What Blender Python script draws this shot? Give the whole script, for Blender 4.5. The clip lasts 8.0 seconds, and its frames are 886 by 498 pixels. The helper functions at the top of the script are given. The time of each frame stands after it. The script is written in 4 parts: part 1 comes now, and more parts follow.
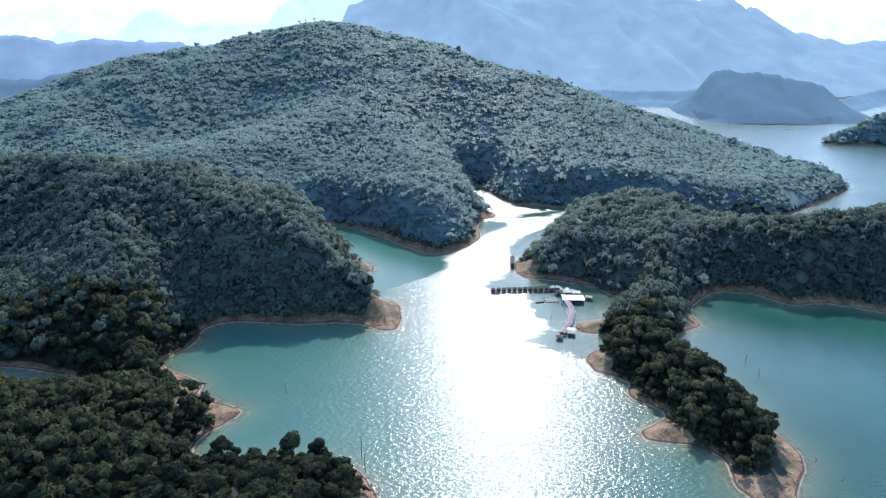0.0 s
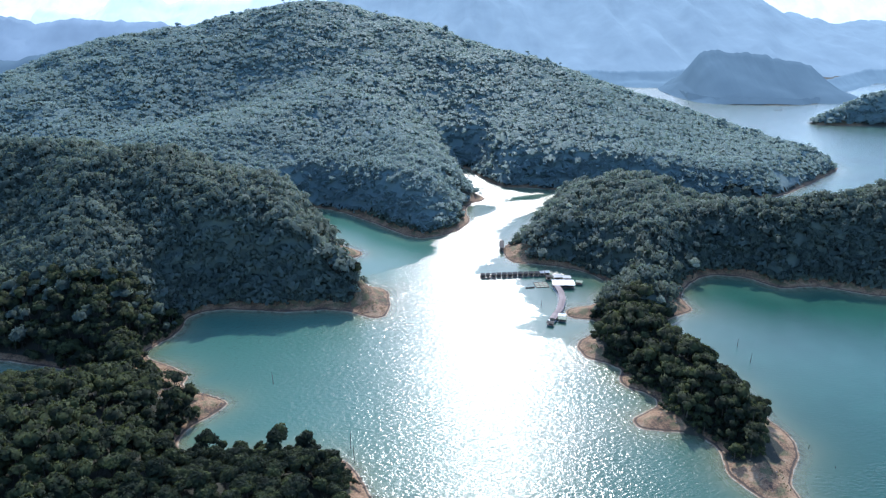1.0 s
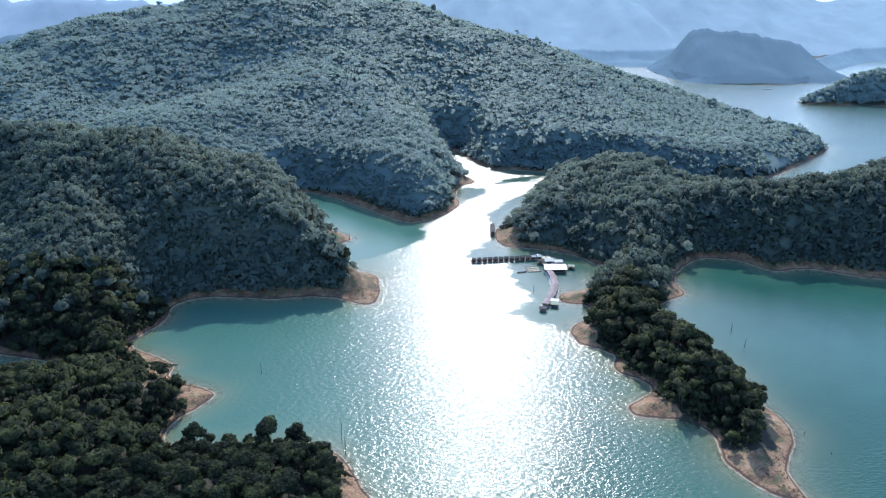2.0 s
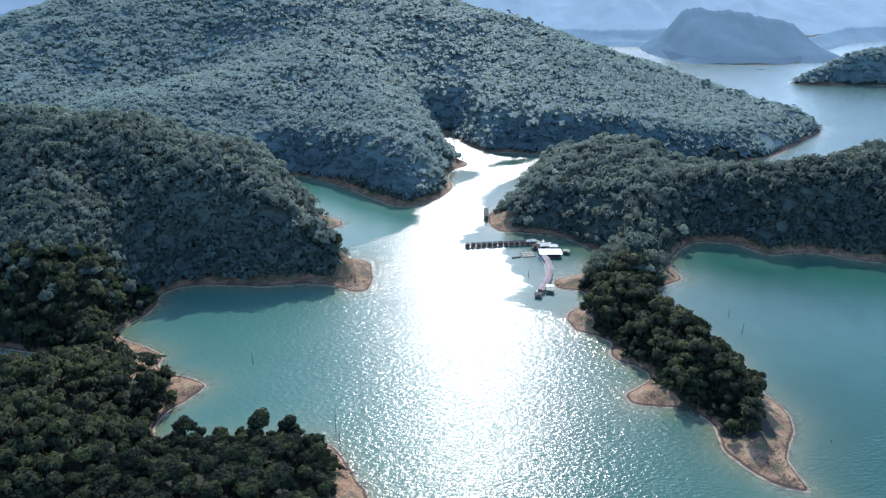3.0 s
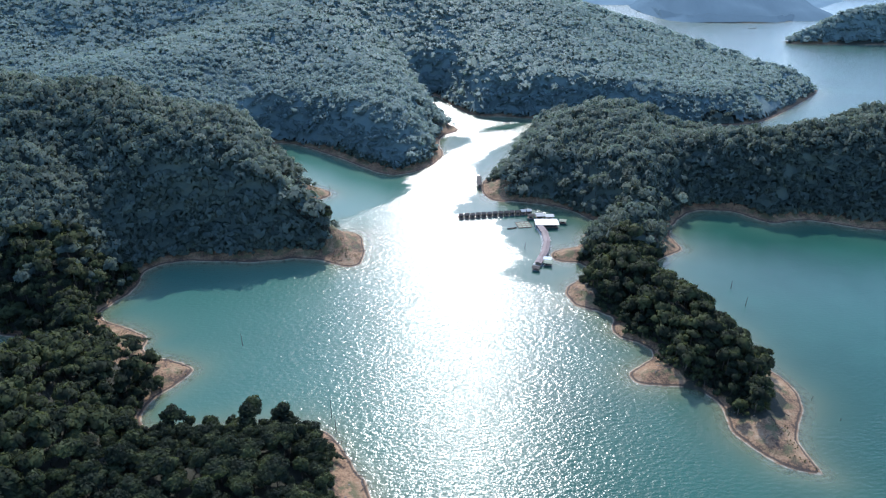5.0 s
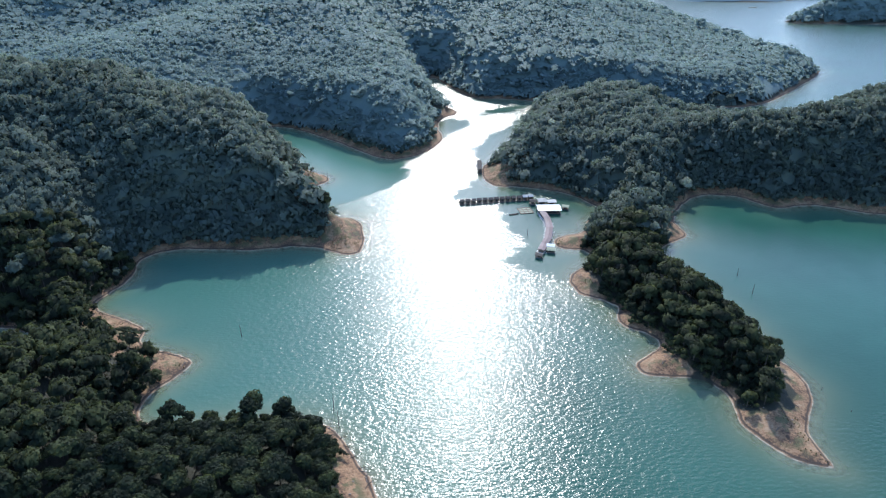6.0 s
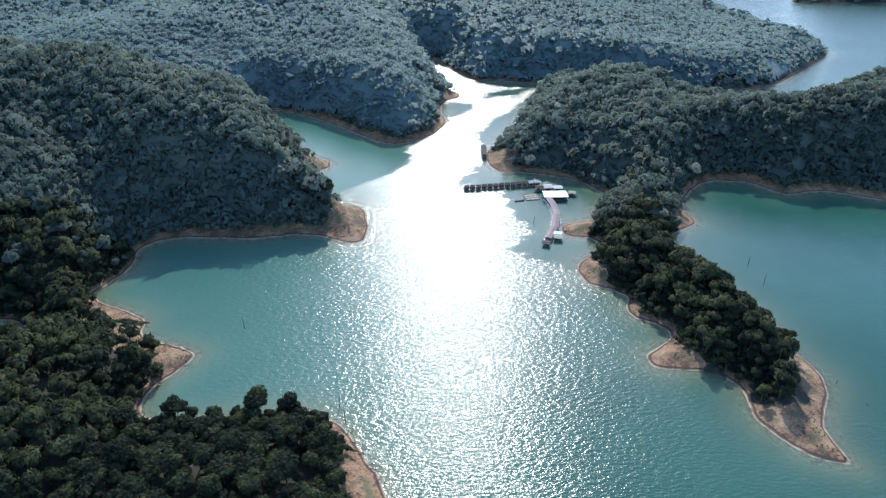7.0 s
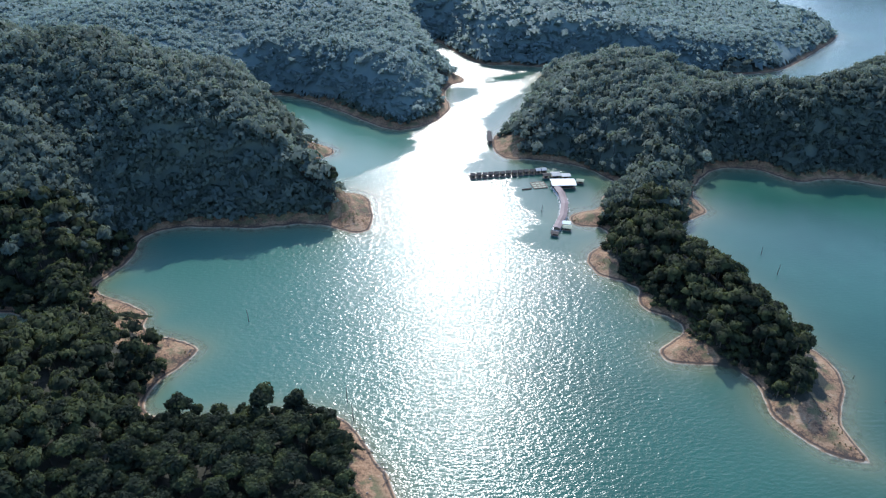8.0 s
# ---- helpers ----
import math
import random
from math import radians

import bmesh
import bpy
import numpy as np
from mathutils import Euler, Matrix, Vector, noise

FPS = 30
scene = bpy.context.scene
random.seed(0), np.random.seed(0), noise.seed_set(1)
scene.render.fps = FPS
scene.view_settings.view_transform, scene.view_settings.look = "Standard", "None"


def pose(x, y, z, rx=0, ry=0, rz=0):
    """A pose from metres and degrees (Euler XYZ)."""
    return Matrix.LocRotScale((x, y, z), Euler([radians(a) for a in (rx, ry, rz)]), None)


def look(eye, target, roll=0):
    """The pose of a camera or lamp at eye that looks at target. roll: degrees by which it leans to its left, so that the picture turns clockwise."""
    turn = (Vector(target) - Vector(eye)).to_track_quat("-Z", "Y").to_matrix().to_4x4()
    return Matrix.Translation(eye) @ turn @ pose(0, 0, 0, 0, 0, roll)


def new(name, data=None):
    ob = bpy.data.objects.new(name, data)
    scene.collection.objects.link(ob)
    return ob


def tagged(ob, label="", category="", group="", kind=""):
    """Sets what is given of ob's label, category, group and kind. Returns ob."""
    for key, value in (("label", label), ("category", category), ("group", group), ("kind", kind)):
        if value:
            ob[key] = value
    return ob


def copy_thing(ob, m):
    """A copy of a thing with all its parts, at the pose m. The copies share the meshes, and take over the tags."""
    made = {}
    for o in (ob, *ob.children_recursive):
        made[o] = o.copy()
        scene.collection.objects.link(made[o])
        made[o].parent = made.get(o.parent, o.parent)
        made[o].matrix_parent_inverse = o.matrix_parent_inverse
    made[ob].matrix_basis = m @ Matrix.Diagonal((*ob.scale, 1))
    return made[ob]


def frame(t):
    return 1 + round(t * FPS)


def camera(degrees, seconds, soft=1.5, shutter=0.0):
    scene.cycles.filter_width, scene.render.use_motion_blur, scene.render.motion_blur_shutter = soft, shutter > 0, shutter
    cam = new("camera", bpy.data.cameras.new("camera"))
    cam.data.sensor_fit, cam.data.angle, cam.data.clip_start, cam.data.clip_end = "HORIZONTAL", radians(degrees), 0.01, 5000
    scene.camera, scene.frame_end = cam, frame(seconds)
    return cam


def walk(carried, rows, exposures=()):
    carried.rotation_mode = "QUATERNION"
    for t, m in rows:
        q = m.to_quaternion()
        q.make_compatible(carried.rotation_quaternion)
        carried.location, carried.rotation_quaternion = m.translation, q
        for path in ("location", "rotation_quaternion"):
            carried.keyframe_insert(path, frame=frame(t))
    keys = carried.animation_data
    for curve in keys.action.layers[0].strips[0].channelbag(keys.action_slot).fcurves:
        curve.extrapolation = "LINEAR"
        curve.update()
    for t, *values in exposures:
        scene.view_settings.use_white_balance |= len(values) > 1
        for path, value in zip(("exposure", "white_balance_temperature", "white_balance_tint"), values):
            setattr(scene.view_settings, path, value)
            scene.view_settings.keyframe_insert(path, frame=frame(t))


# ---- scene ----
cam = camera(65.39, 8.0, soft=1.3)
PATH = [
    (0.0, pose(0.00, 0.00, 218.53, 71.770, 0, -0.000)),
    (0.5, pose(-0.29, 4.53, 218.71, 70.999, 0, -0.535)),
    (1.0, pose(-0.77, 9.20, 218.85, 70.218, 0, -1.077)),
    (1.5, pose(-1.52, 13.96, 218.93, 69.402, 0, -1.625)),
    (3.0, pose(-4.00, 27.66, 218.81, 67.043, 0, -2.934)),
    (3.5, pose(-5.03, 32.35, 218.78, 66.242, 0, -3.292)),
    (4.0, pose(-6.14, 37.21, 218.67, 65.458, 0, -3.622)),
    (4.5, pose(-7.51, 42.00, 218.76, 64.661, 0, -3.958)),
    (6.0, pose(-12.34, 56.42, 219.20, 62.264, 0, -4.690)),
    (6.5, pose(-14.09, 61.56, 219.21, 61.468, 0, -4.777)),
    (7.0, pose(-15.79, 66.59, 219.32, 60.678, 0, -4.805)),
    (7.5, pose(-17.62, 71.52, 219.55, 59.914, 0, -4.812)),
    (8.0, pose(-19.36, 76.38, 219.76, 59.207, 0, -4.812)),
]
walk(cam, PATH, exposures=[(0.0, 1.05, 5800, 10), (8.0, 0.95, 5950, 10)])

# ---- sun, sky, exposure ----
SUN_EL, SUN_AZ = 37.0, 6.3  # degrees above the horizon, and east of +y
world = bpy.data.worlds.new("sky")
scene.world = world
world.use_nodes = True
wn = world.node_tree.nodes
sky = wn.new("ShaderNodeTexSky")
sky.sky_type = "NISHITA"
sky.sun_disc = False
sky.sun_elevation, sky.sun_rotation = radians(SUN_EL), radians(SUN_AZ)
sky.air_density, sky.dust_density, sky.ozone_density = 1.0, 0.9, 4.0
wn["Background"].inputs["Strength"].default_value = 0.15
world.node_tree.links.new(sky.outputs["Color"], wn["Background"].inputs["Color"])
sun = new("sun", bpy.data.lights.new("sun", "SUN"))
sun.data.energy, sun.data.angle, sun.data.color = 2.2, radians(0.8), (1.0, 0.95, 0.87)
se, sa = radians(SUN_EL), radians(SUN_AZ)
sun.matrix_world = look((0, 0, 900), (-900 * math.cos(se) * math.sin(sa), -900 * math.cos(se) * math.cos(sa), 900 - 900 * math.sin(se)))

# ---- materials ----


def material(name):
    m = bpy.data.materials.new(name)
    m.use_nodes = True
    nt = m.node_tree
    nt.nodes.clear()

    def node(kind, values=None, **props):
        nd = nt.nodes.new(kind)
        for key, value in props.items():
            setattr(nd, key, value)
        for key, value in (values or {}).items():
            if isinstance(value, bpy.types.NodeSocket):
                nt.links.new(value, nd.inputs[key])
            else:
                nd.inputs[key].default_value = value
        return nd

    def ramp(fac, *stops):
        nd = node("ShaderNodeValToRGB", {"Fac": fac})
        while len(nd.color_ramp.elements) < len(stops):
            nd.color_ramp.elements.new(0.5)
        for el, (pos, col) in zip(nd.color_ramp.elements, stops):
            el.position, el.color = pos, (*col, 1) if len(col) == 3 else col
        return nd.outputs["Color"]

    def noisy(scale, detail=4.0, rough=0.6, vector=None):
        nd = node("ShaderNodeTexNoise", {"Scale": scale, "Detail": detail, "Roughness": rough})
        nt.links.new(vector or place, nd.inputs["Vector"])
        return nd.outputs["Fac"]

    def math_(op, a, b=0.0, clamp=False):
        nd = node("ShaderNodeMath", {0: a, 1: b}, operation=op, use_clamp=clamp)
        return nd.outputs[0]

    def blend(fac, a, b, how="MIX"):
        nd = node("ShaderNodeMix", {0: fac, 6: a, 7: b}, data_type="RGBA", blend_type=how)
        return nd.outputs[2]

    def finish(shader):
        out = node("ShaderNodeOutputMaterial")
        nt.links.new(shader, out.inputs["Surface"])
        return m

    place = node("ShaderNodeNewGeometry").outputs["Position"]
    return node, ramp, noisy, math_, blend, finish, place


def foliage(name, dark, mid, light, sheen, glow_through, shine=0.65, relief=0.5):
    node, ramp, noisy, math_, blend, finish, place = material(name)
    island = node("ShaderNodeNewGeometry").outputs["Random Per Island"]
    one = node("ShaderNodeObjectInfo").outputs["Random"]
    # stands of one kind, single crowns, then single sprays
    patch = math_("ADD", math_("MULTIPLY", noisy(0.03, 2.0), 0.35), math_("MULTIPLY", noisy(0.14, 1.0), 0.75))
    tone = math_("ADD", patch, math_("MULTIPLY", math_("SUBTRACT", island, 0.5), 0.14))
    tone = math_("ADD", tone, math_("MULTIPLY", math_("SUBTRACT", one, 0.5), 0.12))
    col = ramp(tone, (0.36, dark), (0.54, mid), (0.74, light))
    dry = ramp(noisy(0.09, 2.0), (0.66, (0, 0, 0)), (0.78, (1, 1, 1)))
    col = blend(math_("MULTIPLY", dry, 0.35), col, (light[0] * 1.5, light[1] * 1.15, light[2] * 0.9, 1))
    bump = node("ShaderNodeBump", {"Strength": relief, "Distance": 0.4, "Height": noisy(1.8, 3.0)})
    leaf = node("ShaderNodeBsdfPrincipled", {"Base Color": col, "Roughness": shine, "Specular IOR Level": 0.04,
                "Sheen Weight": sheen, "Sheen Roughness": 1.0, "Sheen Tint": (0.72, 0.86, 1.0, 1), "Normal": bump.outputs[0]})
    # leaves pass about as much light as they throw back
    thin = node("ShaderNodeBsdfTranslucent", {"Color": blend(1.0, col, (glow_through, glow_through, glow_through * 0.85, 1), "MULTIPLY")})
    both = node("ShaderNodeAddShader", {0: leaf.outputs[0], 1: thin.outputs[0]})
    return finish(both.outputs[0])


def plain(name, base, other, scale=1.5, rough=0.7, metal=0.0, bump=0.3):
    node, ramp, noisy, math_, blend, finish, place = material(name)
    a, b = noisy(scale, 5.0), noisy(scale * 0.12, 3.0)
    one = node("ShaderNodeObjectInfo").outputs["Random"]
    tone = math_("ADD", math_("MULTIPLY", math_("ADD", a, b), 0.5), math_("MULTIPLY", math_("SUBTRACT", one, 0.5), 0.22))
    col = ramp(tone, (0.35, base), (0.65, other))
    bp = node("ShaderNodeBump", {"Strength": bump, "Distance": 0.05, "Height": a})
    bs = node("ShaderNodeBsdfPrincipled", {"Base Color": col, "Roughness": rough, "Metallic": metal, "Normal": bp.outputs[0]})
    return finish(bs.outputs[0])


def soil_material():
    node, ramp, noisy, math_, blend, finish, place = material("lake_soil")
    z = node("ShaderNodeSeparateXYZ", {0: place}).outputs["Z"]
    big, fine = noisy(0.09, 6.0, 0.7), noisy(0.9, 6.0, 0.7)
    zz = math_("ADD", z, math_("MULTIPLY", math_("SUBTRACT", fine, 0.5), 0.3))
    tone = math_("ADD", math_("MULTIPLY", big, 0.56), math_("MULTIPLY", fine, 0.44))
    earth = ramp(tone, (0.415, (0.07, 0.045, 0.03)), (0.475, (0.21, 0.118, 0.062)), (0.52, (0.33, 0.195, 0.104)), (0.63, (0.43, 0.295, 0.18)))
    # old water levels left faint terraces
    lines = node("ShaderNodeTexWave", {"Vector": node("ShaderNodeCombineXYZ", {2: zz}).outputs[0], "Scale": 0.55, "Distortion": 1.2, "Detail": 2.0}, bands_direction="Z")
    earth = blend(math_("MULTIPLY", lines.outputs["Fac"], 0.14), earth, (0.16, 0.10, 0.07, 1))
    grass = ramp(noisy(0.16, 5.0, 0.65), (0.48, (0, 0, 0)), (0.57, (1, 1, 1)))
    high = ramp(math_("MULTIPLY", zz, 0.1), (0.06, (0, 0, 0)), (0.16, (1, 1, 1)))
    earth = blend(math_("MULTIPLY", grass, math_("MULTIPLY", high, 0.8)), earth, (0.10, 0.105, 0.045, 1))
    rim = ramp(math_("MULTIPLY", zz, 0.1), (0.007, (1, 1, 1)), (0.015, (0, 0, 0)))
    wet = ramp(math_("MULTIPLY", zz, 0.1), (0.022, (0, 0, 0)), (0.028, (1, 1, 1)), (0.044, (1, 1, 1)), (0.056, (0, 0, 0)))
    col = blend(math_("MULTIPLY", wet, 0.92), earth, (0.055, 0.04, 0.03, 1))
    broken = ramp(noisy(0.22, 3.0), (0.36, (0.15, 0.15, 0.15)), (0.56, (1, 1, 1)))
    col = blend(math_("MULTIPLY", rim, math_("MULTIPLY", broken, 0.8)), col, (0.60, 0.51, 0.38, 1))
    # leaf litter under the trees; on the spit the same colour also stands for their shade
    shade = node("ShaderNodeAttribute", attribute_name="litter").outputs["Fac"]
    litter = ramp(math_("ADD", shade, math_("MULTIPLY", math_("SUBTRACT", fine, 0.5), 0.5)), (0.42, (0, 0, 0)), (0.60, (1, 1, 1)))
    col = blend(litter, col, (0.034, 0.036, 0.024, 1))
    bp = node("ShaderNodeBump", {"Strength": 0.7, "Distance": 0.5, "Height": fine})
    bs = node("ShaderNodeBsdfPrincipled", {"Base Color": col, "Roughness": 0.9, "Normal": bp.outputs[0]})
    return finish(bs.outputs[0])


def water_material():
    node, ramp, noisy, math_, blend, finish, place = material("lake_water")
    depth = node("ShaderNodeAttribute", attribute_name="depth").outputs["Fac"]
    calm = node("ShaderNodeAttribute", attribute_name="calm").outputs["Fac"]
    drawn = node("ShaderNodeMapping", {"Vector": place, "Scale": (0.6, 1.6, 1.0)}).outputs[0]
    wobble = math_("MULTIPLY", math_("SUBTRACT", noisy(0.05, 7.0, 0.78, drawn), 0.5), 1.8)
    calm = math_("ADD", calm, wobble)
    calm = ramp(calm, (0.44, (0, 0, 0)), (0.56, (1, 1, 1)))
    wind = math_("SUBTRACT", 1.0, math_("MULTIPLY", calm, 0.66))
    # silt makes the deep water milky turquoise, the shallows let the bed show
    silt = ramp(noisy(0.012, 3.0), (0.35, (0.017, 0.081, 0.061)), (0.65, (0.027, 0.108, 0.080)))
    # lifts the silt colour in place of mirrored sky
    sky_lift = node("ShaderNodeAttribute", attribute_name="sky_lift").outputs["Fac"]
    silt = blend(sky_lift, silt, (0.052, 0.170, 0.132, 1))
    clear = math_("POWER", 2.718, math_("MULTIPLY", depth, -0.75))
    warm = math_("POWER", 2.718, math_("MULTIPLY", depth, -0.62))
    silt = blend(math_("MULTIPLY", warm, 0.8), silt, (0.34, 0.37, 0.21, 1))
    body = node("ShaderNodeBsdfDiffuse", {"Color": silt})
    bed = node("ShaderNodeBsdfTransparent", {"Color": (0.86, 0.95, 0.88, 1)})
    deep = node("ShaderNodeMixShader", {0: math_("MULTIPLY", clear, 0.8), 1: body.outputs[0], 2: bed.outputs[0]})
    squash = node("ShaderNodeMapping", {"Vector": place, "Scale": (0.62, 1.3, 1.0), "Rotation": (0, 0, 0.15)}).outputs[0]
    ripple = math_("ADD", math_("MULTIPLY", noisy(1.6, 0.4, 0.5, squash), 0.56), math_("MULTIPLY", noisy(0.52, 0.6, 0.5, squash), 1.15))
    ripple = math_("ADD", ripple, math_("MULTIPLY", noisy(0.15, 1.0, 0.5, squash), 0.35))
    bp = node("ShaderNodeBump", {"Strength": math_("ADD", math_("MULTIPLY", wind, 0.285), 0.01), "Distance": 1.0, "Height": ripple})
    shine = node("ShaderNodeBsdfGlossy", {"Color": (1, 1, 1, 1), "Roughness": math_("ADD", math_("MULTIPLY", wind, 0.135), 0.06), "Normal": bp.outputs[0]}, distribution="GGX")
    edge = node("ShaderNodeFresnel", {"IOR": 1.333, "Normal": bp.outputs[0]})
    mix = node("ShaderNodeMixShader", {0: edge.outputs[0], 1: deep.outputs[0], 2: shine.outputs[0]})
    return finish(mix.outputs[0])


def hazy_mountain_material(name, base, glow):
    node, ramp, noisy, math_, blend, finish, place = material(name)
    # aerial haze is put into the range's colour, which also glows
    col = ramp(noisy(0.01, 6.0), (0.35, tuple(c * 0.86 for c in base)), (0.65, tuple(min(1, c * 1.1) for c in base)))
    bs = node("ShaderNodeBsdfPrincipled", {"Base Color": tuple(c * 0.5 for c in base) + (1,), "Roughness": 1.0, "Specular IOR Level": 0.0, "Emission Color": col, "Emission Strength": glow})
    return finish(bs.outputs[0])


SOIL = soil_material()
WATER = water_material()
LEAVES = foliage("leaves", (0.013, 0.018, 0.013), (0.020, 0.027, 0.017), (0.056, 0.067, 0.030), 0.0, 0.9, relief=0.3)
# paler and greyer than the near leaves: thinner haze in the base colour
LEAVES_HAZE_2 = foliage("leaves_headland_hazed", (0.072, 0.100, 0.090), (0.086, 0.114, 0.098), (0.104, 0.128, 0.100), 0.0, 1.0, relief=0.2)
LEAVES_HAZE_1 = foliage("leaves_flank_hazed", (0.050, 0.069, 0.059), (0.066, 0.088, 0.073), (0.102, 0.123, 0.086), 0.0, 1.0, relief=0.2)
# pale blue-grey base colour and sheen stand in for haze over the hill
LEAVES_HAZE_3 = foliage("leaves_hill_hazed", (0.118, 0.168, 0.160), (0.130, 0.178, 0.166), (0.142, 0.186, 0.167), 0.05, 1.0, relief=0.0)
LEAVES_PALE = foliage("leaves_pale", (0.16, 0.17, 0.12), (0.24, 0.25, 0.18), (0.34, 0.34, 0.26), 0.1, 0.8)
DRY_GRASS = foliage("dry_scrub", (0.05, 0.045, 0.022), (0.09, 0.08, 0.04), (0.16, 0.14, 0.075), 0.0, 0.6)
BARK = plain("bark", (0.05, 0.04, 0.03), (0.11, 0.09, 0.07), 3.0, 0.9)
PALE_BARK = plain("dead_wood", (0.09, 0.075, 0.06), (0.19, 0.17, 0.15), 2.0, 0.9)
ROOF_DARK = plain("thatch_dark", (0.035, 0.03, 0.027), (0.08, 0.068, 0.06), 2.0, 0.85)
ROOF_GREY = plain("sheet_grey", (0.26, 0.28, 0.28), (0.42, 0.44, 0.44), 0.8, 0.6)
ROOF_RED = plain("sheet_maroon", (0.19, 0.135, 0.13), (0.29, 0.22, 0.205), 1.2, 0.7)
ROOF_WHITE = plain("sheet_white", (0.62, 0.70, 0.70), (0.76, 0.82, 0.80), 0.6, 0.4)
ROOF_GREEN = plain("sheet_green", (0.20, 0.24, 0.16), (0.32, 0.36, 0.25), 1.0, 0.7)
PLANK = plain("raft_planks", (0.17, 0.12, 0.085), (0.30, 0.23, 0.17), 2.5, 0.85)
WALL = plain("board_wall", (0.12, 0.085, 0.06), (0.22, 0.16, 0.11), 2.5, 0.8)
WHITE = plain("white_paint", (0.70, 0.71, 0.70), (0.82, 0.82, 0.80), 2.0, 0.5)
DARK = plain("dark_opening", (0.02, 0.02, 0.02), (0.05, 0.045, 0.04), 2.0, 0.8)
DRUM = plain("blue_drum", (0.03, 0.08, 0.18), (0.06, 0.13, 0.26), 2.0, 0.5)
ROCK = plain("shore_rock", (0.16, 0.12, 0.09), (0.34, 0.27, 0.21), 1.2, 0.9)

# ---- the plan: shores and ridges ----
NEAR_SHORE = [(-900, -150), (-40, -150), (-40, 120), (-14, 215), (-19, 245), (-23, 264), (-25, 269), (-30, 277), (-34, 285), (-37, 292), (-41, 299),
    (-48, 305), (-62, 309), (-85, 309), (-110, 308), (-130, 311), (-136, 323), (-130, 335), (-121, 350), (-117, 357), (-127, 364), (-139, 368),
    (-151, 376), (-151, 390), (-167, 402), (-179, 407), (-190, 416)]
HEAD_SHORE = [(-188, 425), (-184, 433), (-179, 444), (-177, 455), (-181, 470), (-164, 487), (-127, 483), (-108, 479), (-84, 484), (-63, 481), (-54, 474),
    (-45, 468), (-33, 469), (-31, 490), (-34, 518), (-41, 526), (-58, 531), (-78, 553), (-86, 582), (-70, 593), (-61, 606), (-74, 620),
    (-92, 638), (-112, 670), (-128, 715), (-140, 756)]
CENTRAL_SHORE = [(-111, 752), (-64, 703), (-38, 671), (-18, 648), (7, 651), (24, 666), (43, 703), (37, 739), (46, 776), (70, 783), (55, 810), (44, 855),
    (43, 935), (48, 956), (59, 912), (77, 861), (94, 841), (122, 841), (155, 828), (240, 800), (320, 782), (400, 783), (434, 810), (484, 853),
    (535, 903), (571, 940), (556, 965), (520, 1040), (490, 1130), (455, 1250), (430, 1450), (425, 1700), (445, 1990)]
FAR_SHORE = [(475, 1990), (536, 1918), (628, 1917), (612, 1702), (601, 1621), (640, 1565), (730, 1550), (823, 1542), (900, 1580), (980, 1690), (1054, 1821), (1246, 1993),
    (2600, 2300), (2600, 5200), (-2600, 5200), (-2600, 1500), (-1300, 900), (-900, 400)]
EAST_SHORE = [(150, 815), (138, 775), (121, 725), (98, 672), (80, 640), (69, 624), (65, 603), (69, 585), (77, 577), (93, 576), (110, 569), (130, 560),
    (142, 538), (148, 527), (138, 514), (130, 505), (124, 488), (113, 488), (99, 480), (99, 469), (107, 464), (116, 463), (121, 455), (114, 443),
    (105, 436), (97, 424), (97, 408), (105, 401), (113, 398), (120, 390), (114, 380), (115, 371), (123, 364), (131, 355), (126, 347)]
SPIT_SHORE = [(114, 340), (109, 335), (112, 326), (122, 325), (132, 323), (140, 321), (145, 315), (147, 305), (145, 295), (145, 287), (148, 278), (152, 270),
    (158, 264), (164, 260), (173, 257), (171, 266), (172, 274), (173, 283), (179, 291), (187, 301), (191, 311), (190, 323), (187, 333), (186, 343),
    (187, 360), (182, 380), (172, 405), (166, 430), (167, 452), (174, 464), (183, 469), (197, 477), (195, 489), (196, 505), (209, 527)]
BAY_SHORE = [(231, 546), (247, 547), (266, 541), (275, 523), (284, 516), (305, 521), (322, 519), (342, 504), (380, 492), (430, 500), (700, 480), (900, 600),
    (900, 830), (640, 830), (540, 800), (480, 782), (445, 745), (412, 716), (380, 700), (345, 706), (280, 745), (200, 785)]
ISLE_SHORE = [(711, 1312), (722, 1294), (735, 1285), (823, 1278), (1000, 1262), (1250, 1300), (1250, 1380), (1000, 1420), (820, 1380), (750, 1335)]
COVE_SHORE = [(-212, 391), (-205, 382), (-212, 373), (-250, 372), (-300, 368), (-420, 380), (-420, 420), (-300, 415), (-250, 402)]

